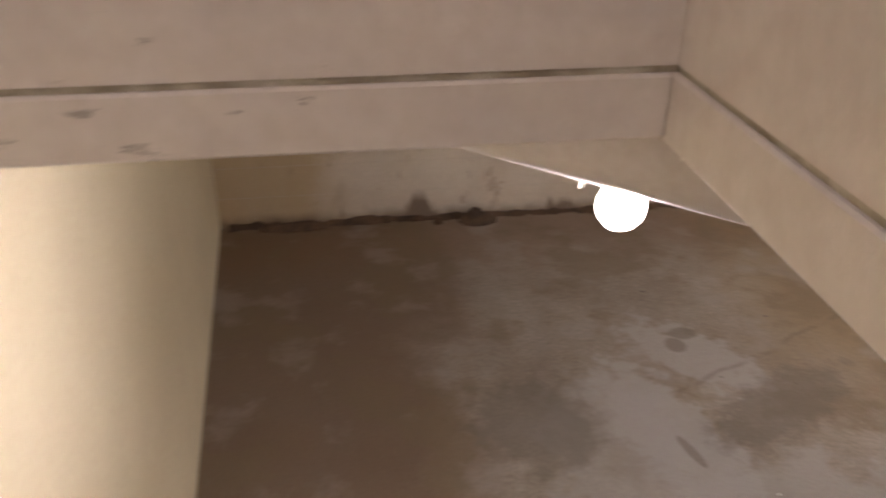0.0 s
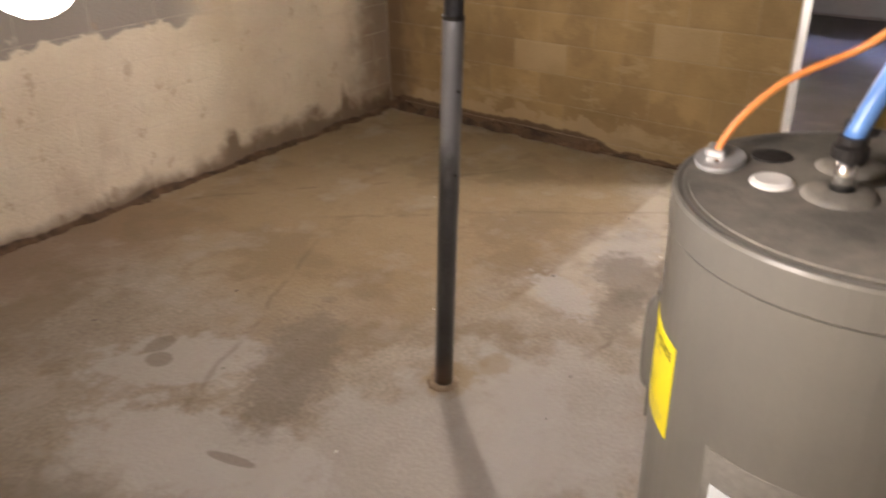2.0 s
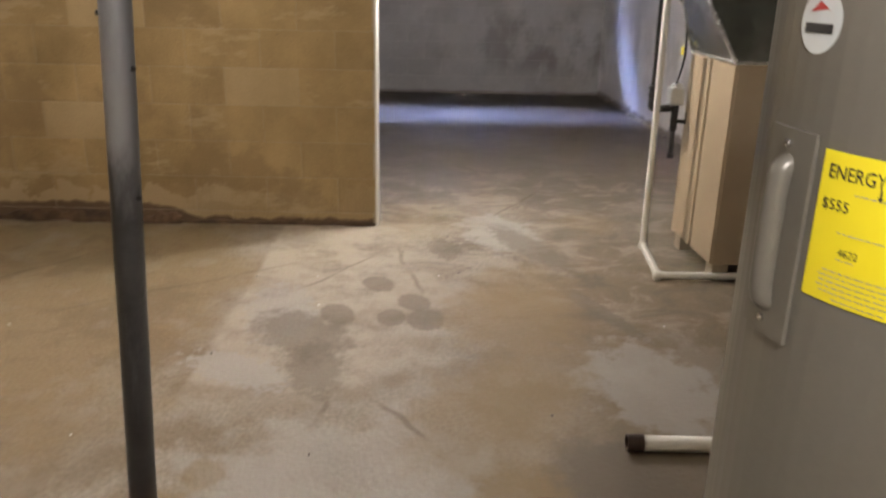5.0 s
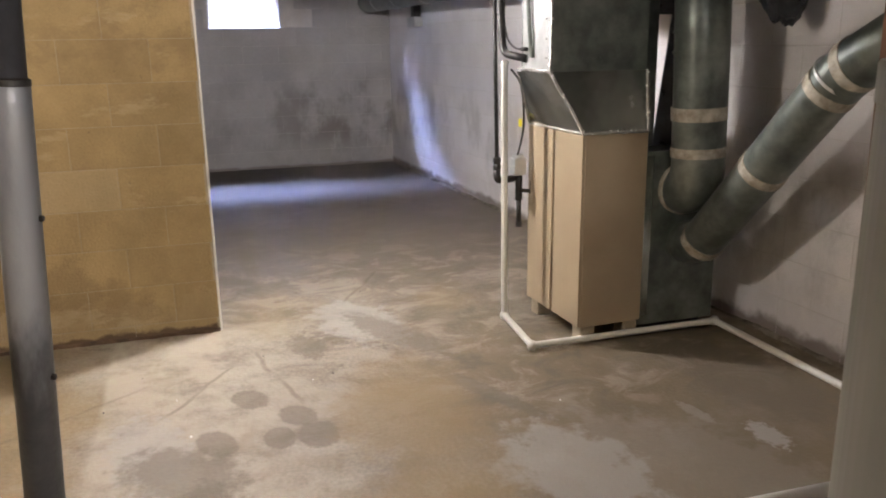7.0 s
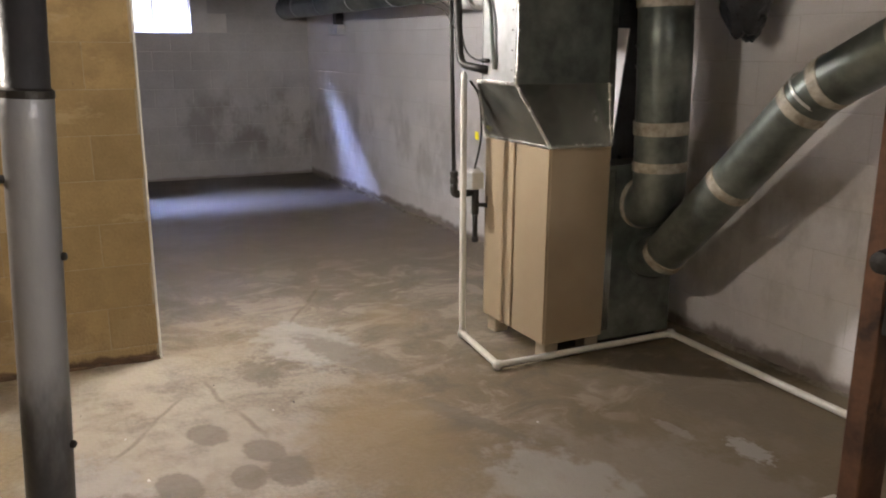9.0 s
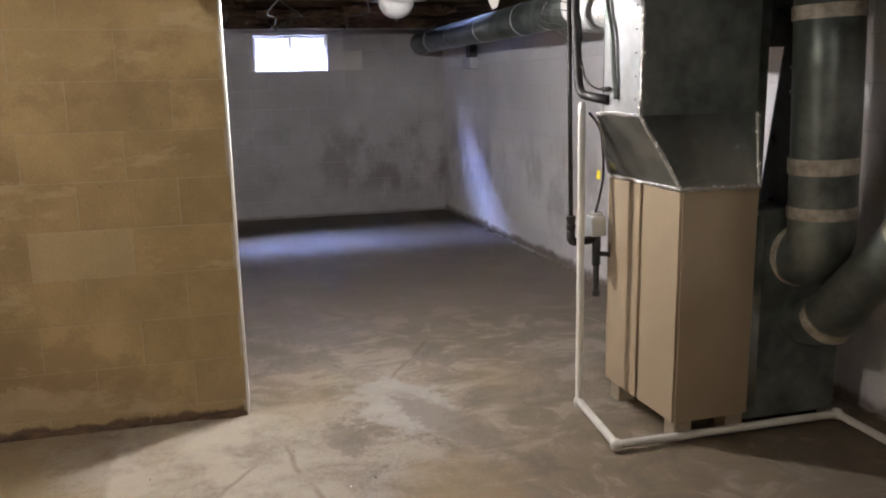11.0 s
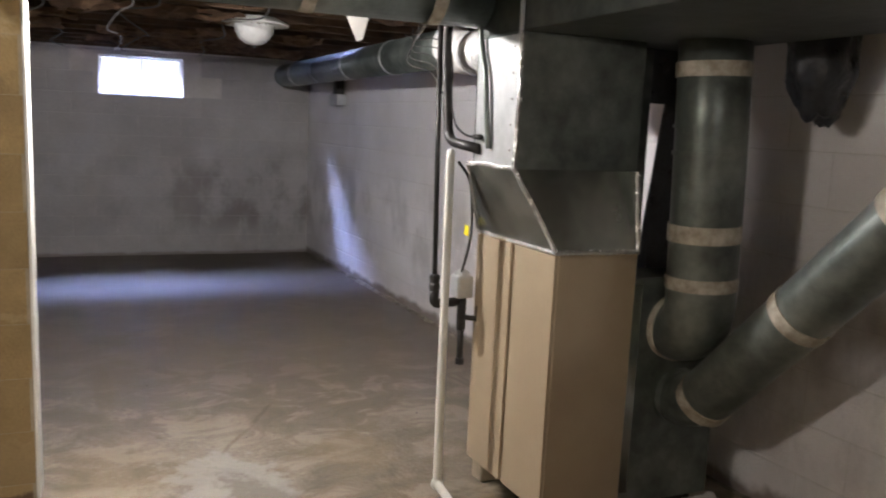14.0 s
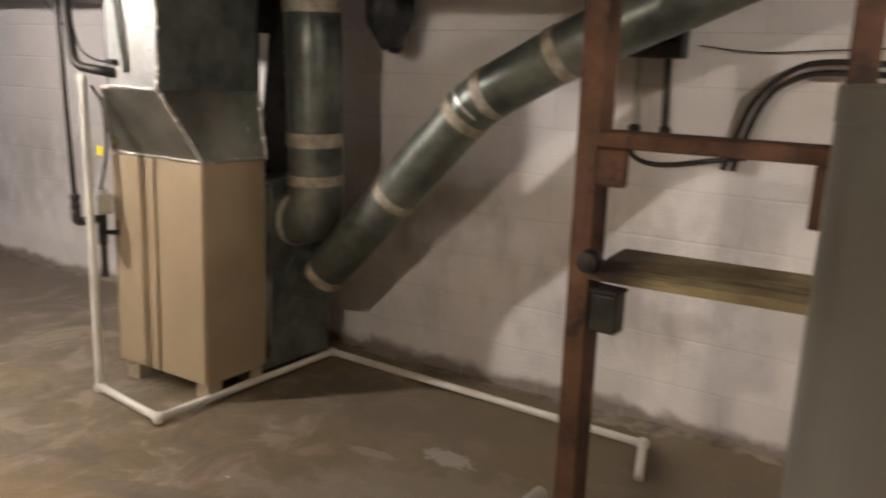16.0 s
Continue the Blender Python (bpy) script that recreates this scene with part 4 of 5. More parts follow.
def fit_out_heater():
    t = heater
    R = HR
    # yellow energy label
    lab = part("energy_label", bent_sheet(110.0, 138.0, 1.038, 1.203, R, 0.0012), "yellow", t, "yellow energy guide label", smooth=False)
    v, f = text_mesh("ENERGYGUIDE", 0.0215)
    part("label_heading", wrapped(v, f, 124.0, 1.181, R + 0.0020, 0, widen=0.84), "black_print", lab)
    bm = wrapped([(-0.003, 0), (0.003, 0), (0, -0.005), (-0.001, 0), (0.001, 0), (0.001, 0.008), (-0.001, 0.008)], [(0, 2, 1), (3, 4, 5, 6)], 124.6, 1.1655, R + 0.0020)
    part("label_arrow", bm, "black_print", lab)
    v, f = text_mesh("$555", 0.017)
    part("label_figure", wrapped(v, f, 115.0, 1.146, R + 0.0020), "black_print", lab)
    v, f = text_mesh("4622", 0.012)
    part("label_figure", wrapped(v, f, 120.0, 1.097, R + 0.0020), "black_print", lab)
    bm = bmesh.new()
    rnd = random.Random(3)
    for z, w, a in ((1.192, 0.05, 116), (1.156, 0.0, 0), (1.148, 0.055, 114), (1.119, 0.022, 112), (1.104, 0.10, 116), (1.098, 0.11, 116), (1.092, 0.105, 116), (1.086, 0.11, 116), (1.080, 0.09, 115), (1.073, 0.06, 116)):
        x = -w / 2
        while x < w / 2:
            ww = rnd.uniform(0.004, 0.012)
            bar(a + 7.5 + math.degrees((0.88 * x + ww / 2) / R), z - 0.030, ww, 0.0012, R + 0.0020, bm)
            x += ww + 0.003
    tagged(part("small_print", bm, "tape", lab), kind="stuff")
    # access cover beside it
    cov = part("access_cover", bent_sheet(90.5, 107.8, 0.965, 1.215, R + 0.001, 0.005), "heater", t, "grey pressed steel access cover")
    hd = tube(smooth_path([(R + 0.000, 0, -0.085), (R + 0.013, 0, -0.070), (R + 0.015, 0, 0.0), (R + 0.013, 0, 0.070), (R + 0.000, 0, 0.085)], 5), 0.014, 14)
    hd.transform(pose(0, 0, 1.09, 0, 0, 99.5))
    part("raised_rib", hd, "heater", cov, smooth=True)
    for z in (1.198, 0.983):
        part("screw", lathe([(0.005, 0), (0.005, 0.003), (0.002, 0.005)], 8, m=pose(0, 0, z, 0, 0, 99) @ pose(R + 0.006, 0, 0, 0, 90, 0)), "chrome", cov)
    # round maker's badge as plain shapes
    disc = [(0.0, 0.0)] + [(0.034 * math.cos(k * math.pi / 14), 0.034 * math.sin(k * math.pi / 14)) for k in range(28)]
    badge = part("badge", wrapped(disc, [(0, 1 + k, 1 + (k + 1) % 28) for k in range(28)], 101.5, 1.332, R + 0.0010), "paper", t, "round pale badge with red and black shapes")
    part("badge_bar", bar(101.5, 1.325, 0.046, 0.010, R + 0.0018), "black_print", badge)
    part("badge_stroke", wrapped([(-0.018, 0), (0.012, 0.004), (0.02, 0.0), (-0.002, 0.012)], [(0, 1, 3), (1, 2, 3)], 101.5, 1.341, R + 0.0018), "red_print", badge)
    # white label lower down
    wl = part("warning_label", bent_sheet(96.0, 126.0, 0.515, 0.700, R, 0.0012), "paper", t, "white printed warning label")
    bm = bmesh.new()
    for k in range(9):
        bar(109.5 + (k % 2) * 1.5, 0.667 - k * 0.017, 0.10 - 0.02 * (k % 3), 0.003 if k not in (2, 5) else 0.008, R + 0.0020, bm)
    tagged(part("small_print", bm, "black_print", wl), kind="stuff")
    part("symbol", bar(120.0, 0.672, 0.016, 0.02, R + 0.0022), "black_print", wl)
    part("red_line", bar(112.0, 0.580, 0.07, 0.007, R + 0.0024), "red_print", wl)
    # document pouch
    pouch = part("document_pouch", bent_sheet(157.0, 200.5, 0.797, 1.100, R, 0.0010), "clear_bag", t, "clear plastic pouch with printed papers")
    pap = part("certificate_paper", bent_sheet(160.5, 197.0, 0.806, 1.040, R + 0.003, 0.0012), "paper", pouch, "white and pink printed certificate")
    part("dark_panel", bar(168.0, 0.976, 0.050, 0.085, R + 0.0052), "dark_print", pap)
    v, f = text_mesh("Certificate of", 0.0125)
    part("panel_text", wrapped(v, f, 165.5, 0.974, R + 0.0062, 90), "paper", pap)
    part("pink_panel", bar(179.5, 0.972, 0.062, 0.10, R + 0.0050), "pink_print", pap)
    part("pink_panel", bar(178.0, 0.867, 0.050, 0.085, R + 0.0050), "pink_print", pap)
    part("dark_panel", bar(193.0, 0.867, 0.016, 0.085, R + 0.0052), "dark_print", pap)
    bm = bmesh.new()
    for k in range(60):
        bar(rnd.choice([171, 173.5, 176, 178.5, 181, 183.5, 186, 189, 191.5]) + 2, 0.966 + rnd.uniform(-0.045, 0.045), 0.0009, rnd.uniform(0.004, 0.014), R + 0.0058, bm)
    for k in range(80):
        bar(162.5 + 1.9 * rnd.randrange(15), 0.865 + rnd.uniform(-0.035, 0.035), 0.0009, rnd.uniform(0.004, 0.014), R + 0.0058, bm)
    tagged(part("small_print", bm, "red_print", pap), kind="stuff")
    part("curled_sheet", bent_sheet(161.0, 196.5, 1.022, 1.048, R + 0.006, 0.0012), "paper", pouch, "white curled top edge of the papers")
    part("fold_line", bar(178.5, 0.915, 0.17, 0.0025, R + 0.0064), "tape", pap)
    # top
    lid = part("junction_cover", lathe([(0.001, 0.0), (0.050, 0.0), (0.052, 0.004), (0.050, 0.007), (0.001, 0.007)], 28, m=Matrix.Translation((0.03, 0.232, HT + 0.004)) @ Matrix.Diagonal((1.15, 0.72, 1, 1))), "galv_bright", t, "small bright metal junction cover")
    for x in (-0.03, 0.035):
        part("screw", lathe([(0.005, 0), (0.005, 0.004), (0.002, 0.006)], 8, m=Matrix.Translation((0.03 + x, 0.232, HT + 0.010))), "chrome", lid)
    part("clamp", box((0.022, 0.225, HT + 0.010), (0.062, 0.255, HT + 0.022), 0.003), "galv_bright", lid)
    part("round_cap", lathe([(0.001, 0.0), (0.031, 0.0), (0.031, 0.004), (0.025, 0.008), (0.001, 0.007)], 28, m=Matrix.Translation((-0.035, 0.145, HT + 0.006))), "white_plastic", t, "round white plastic cap")
    part("round_cap", lathe([(0.001, 0.0), (0.030, 0.0), (0.030, 0.003), (0.001, 0.003)], 28, m=Matrix.Translation((0.078, 0.165, HT + 0.005))), "black", t, "flat dark cap")
    for x, y in ((-0.045, 0.055), (0.07, 0.05)):
        part("escutcheon", lathe([(0.052, 0.0), (0.052, 0.004), (0.040, 0.012), (0.018, 0.014)], 32, m=Matrix.Translation((x, y, HT + 0.005)), cap=False), "heater_top", t, "dusty round escutcheon", smooth=True)
        part("nipple", lathe([(0.0135, 0.0), (0.0135, 0.052)], 20, m=Matrix.Translation((x, y, HT + 0.012))), "chrome", t, "bright steel nipple", smooth=True)
        part("crimp_ring", lathe([(0.019, 0.05), (0.024, 0.054), (0.024, 0.068), (0.018, 0.072), (0.018, 0.082)], 20, m=Matrix.Translation((x, y, HT + 0.012))), "black", t, "black pipe coupling", smooth=False)
    part("top_label", box((-0.01, -0.09, HT + 0.0075), (0.075, -0.02, HT + 0.0095)), "paper", t, "greyish paper label")
    for ob in t.children:
        if ob.name.split(".")[0] in ("junction_cover", "round_cap", "escutcheon", "nipple", "crimp_ring", "top_label"):
            ob.matrix_local = TOP_TURN


M["red_print"] = material("red_print", (0.45, 0.04, 0.04), (0.50, 0.06, 0.05), 9, 0.6, bump=0.02)
M["dark_print"] = material("dark_brown_print", (0.05, 0.035, 0.03), (0.075, 0.05, 0.04), 9, 0.4, bump=0.02)
M["pink_print"] = material("pink_print", (0.50, 0.30, 0.31), (0.66, 0.46, 0.47), 25, 0.4, bump=0.02)
M["clear_bag"] = material("cloudy_plastic", (0.185, 0.178, 0.157), (0.22, 0.21, 0.185), 14, 0.16, bump=0.3)
fit_out_heater()


def make_heater_pipes():
    for x, y, dx in ((-0.045, 0.055, 0.0), (0.07, 0.05, 0.02)):
        t = empty("water_pipe", Matrix.Translation(on_top(x, y, 0.09)), "bright blue plastic water pipe rising from the heater", "pipe")
        pts = smooth_path([(0, 0, 0), (0.035 + dx, -0.03, 0.10), (0.10 + dx, -0.075, 0.22), (0.15 + dx, -0.12, 0.36), (0.17 + dx, -0.14, 0.49)])
        part("pipe", tube(pts, 0.0135, 14), "blue", t, smooth=True)
        for k in (7, 15):
            d = pts[k + 1] - pts[k]
            part("clip_ring", collar(pts[k], d, 0.0135, 0.008, 0.002, 16), "black", t)
    c = empty("electric_cable", Matrix.Translation(on_top(0.03, 0.24, 0.015)), "orange electric cable curving up from the heater to the joists", "cable")
    pts = smooth_path([(0, 0, 0), (0.02, -0.02, 0.05), (0.06, -0.07, 0.11), (0.11, -0.16, 0.165), (0.05, -0.22, 0.24), (-0.14, -0.24, 0.34), (-0.30, -0.22, 0.46), (-0.42, -0.16, 0.56)])
    part("sheath", tube(pts, 0.0055, 10), "orange", c, smooth=True)
    v = empty("relief_valve", Matrix.Translation(on_top(0.0, 0.015, 0.11)), "brass relief fitting with a white plastic discharge pipe", "valve")
    part("valve_body", lathe([(0.010, -0.03), (0.016, -0.02), (0.016, 0.02), (0.010, 0.03)], 10, m=pose(0, 0, 0, 90, 0, 0)), "brass", v)
    part("valve_lever", box((-0.004, -0.004, 0.0), (0.004, 0.004, 0.05), 0.002), "black", v)
    pts = bent_path([(0.0, -0.02, 0.0), (-0.03, -0.325, -0.02), (-0.03, -0.325, -1.40)], 0.04)
    part("discharge_pipe", tube(pts, 0.0155, 14), "pvc", v, smooth=True)
    f = empty("floor_pipe", Matrix.Translation((-2.255, -0.975, 0.026)), "short white plastic pipe lying on the damp floor", "pipe")
    part("pipe", tube([(0, 0, 0), (-0.01, -0.9, 0)], 0.024, 18), "pvc", f, smooth=True)
    part("end_cap", collar((0, 0, 0), (0, 1, 0), 0.024, 0.05, 0.003), "dark_print", f)
    s_ = empty("paver", Matrix.Translation((-3.05, -0.76, 0)), "pale concrete paver with dark spots by the heater foot", "paver")
    part("slab", box((-0.14, -0.16, 0.001), (0.12, 0.15, 0.04), 0.006, 2), "pale_tan", s_)
    for x, y in ((0.05, 0.08), (0.06, 0.05), (0.02, 0.09), (-0.02, 0.05)):
        part("spot", lathe([(0.001, 0.0405), (0.008, 0.0408), (0.001, 0.041)], 8, m=Matrix.Translation((x, y, 0))), "dark_print", s_)


make_heater_pipes()


def make_drain():
    t = empty("floor_drain", Matrix.Translation((-2.575, -0.67, 0.004)) @ Matrix.Diagonal((0.82, 0.82, 1, 1)), "round rusty perforated floor drain set in the concrete", "drain")
    part("rim", lathe([(0.066, 0.0), (0.078, 0.001), (0.078, 0.005), (0.066, 0.006)], 32, cap=False), "rust", t)
    part("grate", lathe([(0.066, 0.001), (0.066, 0.004), (0.001, 0.004)], 32, cap=False), "rust", t)
    for r, nn in ((0.018, 6), (0.036, 10), (0.054, 14)):
        for k in range(nn):
            a = 2 * math.pi * k / nn
            part("hole", lathe([(0.0055, 0.0042), (0.0055, 0.0050), (0.001, 0.0046)], 6, m=pose(r * math.cos(a), r * math.sin(a), 0)), "black", t)


make_drain()


# ---- pipes by the furnace ----
def make_gas():
    t = empty("gas_pipe", Matrix.Translation((-0.25, -1.44, 0)), "black iron gas pipe with grey valve and drip leg by furnace", "pipe")
    part("riser", tube([(0.11, -0.02, 1.98), (0.0, 0.0, 0.80)], 0.0100, 14), "black", t, smooth=True)
    part("union", lathe([(0.016, 0.79), (0.021, 0.795), (0.021, 0.815), (0.017, 0.82), (0.021, 0.835), (0.021, 0.85), (0.016, 0.855)], 10), "black", t)
    part("elbow", tube(bent_path([(0, 0, 0.79), (0, 0, 0.735), (0.02, -0.10, 0.735)], 0.03), 0.019, 12), "black", t, smooth=True)
    part("branch", tube([(0.02, -0.06, 0.735), (0.02, -0.12, 0.735)], 0.0145, 12), "black", t, smooth=True)
    part("tee", tube([(0.018, -0.13, 0.76), (0.018, -0.13, 0.62)], 0.019, 12), "black", t, smooth=True)
    part("drip_leg", tube([(0.018, -0.13, 0.64), (0.020, -0.133, 0.50)], 0.0135, 12), "black", t, smooth=True)
    part("drip_cap", lathe([(0.001, 0.472), (0.018, 0.475), (0.018, 0.50), (0.001, 0.502)], 8, m=Matrix.Translation((0.02, -0.133, 0))), "black", t)
    part("valve_stub", tube([(0.018, -0.13, 0.672), (-0.022, -0.18, 0.672)], 0.011, 10), "black", t, smooth=True)
    part("valve_handle", box((-0.028, -0.19, 0.655), (-0.018, -0.175, 0.725), 0.003), "black", t)
    part("regulator", box((-0.022, -0.16, 0.755), (0.055, -0.09, 0.845), 0.010, 2), "galv_bright", t, "small grey valve body")
    part("regulator_dome", lathe([(0.030, 0.0), (0.030, 0.014), (0.015, 0.024)], 16, m=Matrix.Translation((0.018, -0.125, 0.844))), "galv_bright", t)
    h = empty("refrigerant_hose", Matrix.Translation((-0.20, -1.48, 0)), "thick black insulated hose bending into the plenum", "pipe")
    part("insulation", tube(bent_path([(0.05, -0.02, 1.98), (0.03, 0.0, 1.74), (-0.03, 0.0, 1.375), (-0.27, -0.02, 1.355)], 0.06), 0.019, 14), "black", h, smooth=True)
    h = empty("thin_line", Matrix.Translation((-0.40, -1.49, 0)), "thin dark copper line running down the plenum face", "pipe")
    part("tube", tube(smooth_path([(-0.03, 0.01, 1.98), (-0.07, 0.0, 1.72), (-0.115, 0.0, 1.62), (-0.135, 0.0, 1.50), (-0.155, -0.005, 1.36)]), 0.010, 12), "galv", h, smooth=True)
    w = empty("low_voltage_wire", Matrix.Translation((-0.27, -1.49, 0)), "thin black wire looped to the hose", "wire")
    part("wire", tube(smooth_path([(0.05, 0.0, 1.52), (0.0, 0.0, 1.44), (-0.10, 0.0, 1.402), (-0.20, -0.005, 1.398)]), 0.0045, 8), "black", w, smooth=True)
    part("plug", tube([(-0.17, -0.003, 1.398), (-0.22, -0.006, 1.398)], 0.010, 10), "black", w, smooth=True)
    w = empty("control_wire", Matrix.Translation((-0.33, -1.545, 0)), "thin black control wire hanging by the furnace to the valve", "wire")
    part("wire", tube(smooth_path([(-0.02, 0.07, 1.30), (0.02, 0.0, 1.22), (0.05, -0.03, 1.05), (0.075, -0.03, 0.95), (0.08, -0.01, 0.86)]), 0.0055, 8), "black", w, smooth=True)
    part("tag", box((0.075, -0.03, 1.005), (0.115, -0.027, 1.045), 0.001), "yellow", w, "small yellow tag")


make_gas()


def make_flex():
    t = empty("flexible_duct", Matrix.Translation((0.0, -1.62, 1.75)), "white crinkled flexible duct coming out of the plenum", "air duct")
    pts = smooth_path([(-0.42, -0.02, -0.02), (-0.20, 0.0, -0.03), (0.05, 0.0, -0.01), (0.35, -0.10, 0.05), (0.75, -0.30, 0.10)], 12)
    part("sleeve", tube(pts, 0.085, 28, ridge=0.03), "foil", t, smooth=False)
    part("clamp", collar((-0.16, 0.0, -0.03), (1, 0, 0), 0.088, 0.018, 0.003), "galv_bright", t)
    w = empty("loose_wires", Matrix.Translation((0.0, -1.50, 1.72)), "tangle of thin black wires over the flexible duct", "wire")
    rnd = random.Random(8)
    for k in range(5):
        pts = smooth_path([(0.5 - 0.1 * k, -0.05, 0.12 + 0.02 * k), (0.22, 0.0 + 0.01 * k, 0.07 - 0.02 * k), (0.0, 0.01, 0.06 - 0.035 * k), (-0.16, 0.0, 0.02 - 0.05 * k + rnd.uniform(-0.02, 0.02)), (-0.20, 0.0, -0.10)])
        part("strand", tube(pts, 0.0025, 6), "black", w, smooth=True)
    v = empty("sheet_metal_vane", Matrix.Translation((0.397, -1.18, 1.81)), "bent piece of white sheet metal hanging from the joists", "sheet metal")
    bm = prism([(-0.02, 0.02, 0.22), (-0.02, -0.19, 0.22), (-0.018, -0.19, 0.22), (-0.018, 0.02, 0.22)], [(-0.02, -0.10, -0.03), (-0.02, -0.125, -0.02), (-0.018, -0.125, -0.02), (-0.018, -0.10, -0.03)])
    part("plate", bm, "white_plastic", v)


M["foil"] = material("white_crinkled_foil", (0.52, 0.51, 0.49), (0.72, 0.71, 0.68), 16, 0.4, 0.25, grain=35, bump=0.5)
make_flex()


def make_fixture():
    t = empty("ceiling_fixture", Matrix.Translation((1.85, -1.08, 1.97)), "unlit frosted glass bowl light with a pale rim on the joists", "ceiling light")
    part("rim_plate", lathe([(0.001, 0.045), (0.13, 0.045), (0.20, 0.012), (0.205, 0.004), (0.20, 0.0), (0.11, 0.0)], 36, cap=False), "white_plastic", t, smooth=False)
    part("glass_bowl", lathe([(0.118, 0.0), (0.112, -0.04), (0.088, -0.082), (0.05, -0.108), (0.012, -0.116), (0.001, -0.117)], 36, cap=False), "frost", t, smooth=True)
    part("finial", lathe([(0.001, -0.135), (0.008, -0.130), (0.010, -0.120), (0.004, -0.115)], 12), "black", t)
    for y in (-0.02, 0.02, 0.0):
        part("clip", lathe([(0.006, -0.008), (0.008, 0.0), (0.004, 0.004)], 8, m=Matrix.Translation((-0.15, y * 2, 0))), "chrome", t)


make_fixture()


def make_wall_things():
    b = empty("wall_box", Matrix.Translation((4.40, WF(4.40) + 0.03, 1.675)), "small grey metal box on the south wall", "electrical box")
    part("housing", box((-0.18, -0.03, -0.10), (0.12, 0.06, 0.0), 0.004), "galv_bright", b)
    part("breaker", box((-0.16, -0.02, 0.0), (-0.04, 0.06, 0.13), 0.006), "black", b)
    d = empty("hanging_black_bag", Matrix.Translation((-1.10, -2.43, 1.70)), "dark plastic wrapped bundle hanging in the corner above", "bundle")
    bm = bmesh.new()
    bmesh.ops.create_icosphere(bm, subdivisions=4, radius=1)
    for v in bm.verts:
        k = 1 + 0.22 * noise.noise(v.co * 2.3) + 0.08 * noise.noise(v.co * 7)
        v.co = Vector((v.co.x * 0.10 * k, v.co.y * 0.12 * k, v.co.z * 0.24 * k + 0.03))
    part("wrapping", bm, "bag", d, smooth=True)
    # grey conduits and black cables on the wall
    c = empty("wall_conduits", Matrix.Translation((-2.22, WF(-2.22) + 0.03, 1.4)), "two grey conduits under a black meter box on the wall", "conduit")
    part("conduit", tube([(0.06, 0, -0.20), (0.065, 0, 0.13)], 0.011, 12), "galv_bright", c, smooth=True)
    part("conduit", tube([(-0.065, 0, -0.20), (-0.05, 0, 0.13)], 0.014, 12), "galv", c, smooth=True)
    part("black_box", box((-0.12, -0.025, 0.10), (0.10, 0.05, 0.30), 0.012, 2), "bag", c)
    for x in (0.06, -0.065):
        part("fitting", lathe([(0.018, -0.22), (0.024, -0.21), (0.024, -0.165), (0.016, -0.155)], 10, m=Matrix.Translation((x, 0, 0))), "black", c)
    k = empty("wall_cable", Matrix.Translation((-2.30, WF(-2.30) + 0.02, 1.10)), "thick black cable sagging along the wall", "cable")
    part("sheath", tube(smooth_path([(0.155, 0, 0.07), (0.14, 0, 0.02), (0.07, 0.0, -0.005), (-0.03, 0, 0.0), (-0.18, 0, 0.03), (-0.30, 0, 0.05)]), 0.010, 8), "black", k, smooth=True)
    for dz in (0.0, 0.035):
        k = empty("service_cable", Matrix.Translation((-2.58, -2.66, 1.22)), "thick black cable curving up the wall to the shelf post", "cable")
        part("sheath", tube(smooth_path([(0.06 - dz, -0.02, -0.12), (0.02 - dz, -0.01, 0.02), (-0.03 - dz, 0, 0.14), (-0.13, 0.0, 0.24 - dz), (-0.26, 0.02, 0.28 - dz), (-0.60, 0.10, 0.27 - dz)]), 0.011, 10), "black", k, smooth=True)
    w = empty("wall_wire", Matrix.Translation((-2.5, WF(-2.5) + 0.03, 1.53)), "thin dark wire strung along the wall", "wire")
    part("wire", tube(smooth_path([(0.12, 0, 0.02), (-0.1, 0, 0.0), (-0.35, 0, 0.012), (-0.7, 0, 0.03)]), 0.003, 6), "black", w, smooth=True)
    # iron fittings on the north wall
    g = empty("capped_pipe_fittings", Matrix.Translation((-4.05, 2.93, 0.87)), "dark old iron pipe fittings sticking out of the north wall", "pipe fitting")
    part("pipe", tube(bent_path([(-0.22, -0.02, 0.0), (-0.10, -0.05, 0.04), (0.24, -0.05, 0.0), (0.25, -0.04, 0.10)], 0.03), 0.015, 12), "black", g, smooth=True)
    part("valve", lathe([(0.012, -0.05), (0.032, -0.04), (0.036, 0.0), (0.026, 0.04), (0.012, 0.06)], 12, m=Matrix.Translation((-0.12, -0.05, 0.05)) @ pose(0, 0, 0, 60, 20, 0)), "black", g)
    part("loop_wire", tube(smooth_path([(-0.1, -0.07, 0.0), (0.05, -0.07, -0.05), (0.18, -0.06, -0.045), (0.24, -0.05, 0.0)]), 0.004, 8), "black", g, smooth=True)
    # strap and chain
    s_ = empty("hanger_strap", Matrix.Translation((-4.03, -0.94, 1.86)), "white fabric strap round the wrapped duct", "strap")
    bm = prism([(-0.006, 0.05, -0.005), (0.003, 0.05, -0.005), (0.003, 0.048, -0.004), (-0.006, 0.048, -0.004)], [(0.118, -0.02, 0.26), (0.127, -0.02, 0.26), (0.127, -0.022, 0.26), (0.118, -0.022, 0.26)])
    part("webbing", bm, "duct_white", s_)
    ch = empty("pull_chain", Matrix.Translation((-4.41, -0.67, 1.856)), "short bead pull chain beside the bulb", "pull chain")
    part("chain", tube([(0, 0, 0.005), (0, 0, 0.12)], 0.0012, 6), "chrome", ch)
    part("bell", lathe([(0.001, -0.001), (0.003, 0.0), (0.0028, 0.006), (0.001, 0.010)], 12), "white_plastic", ch, smooth=True)
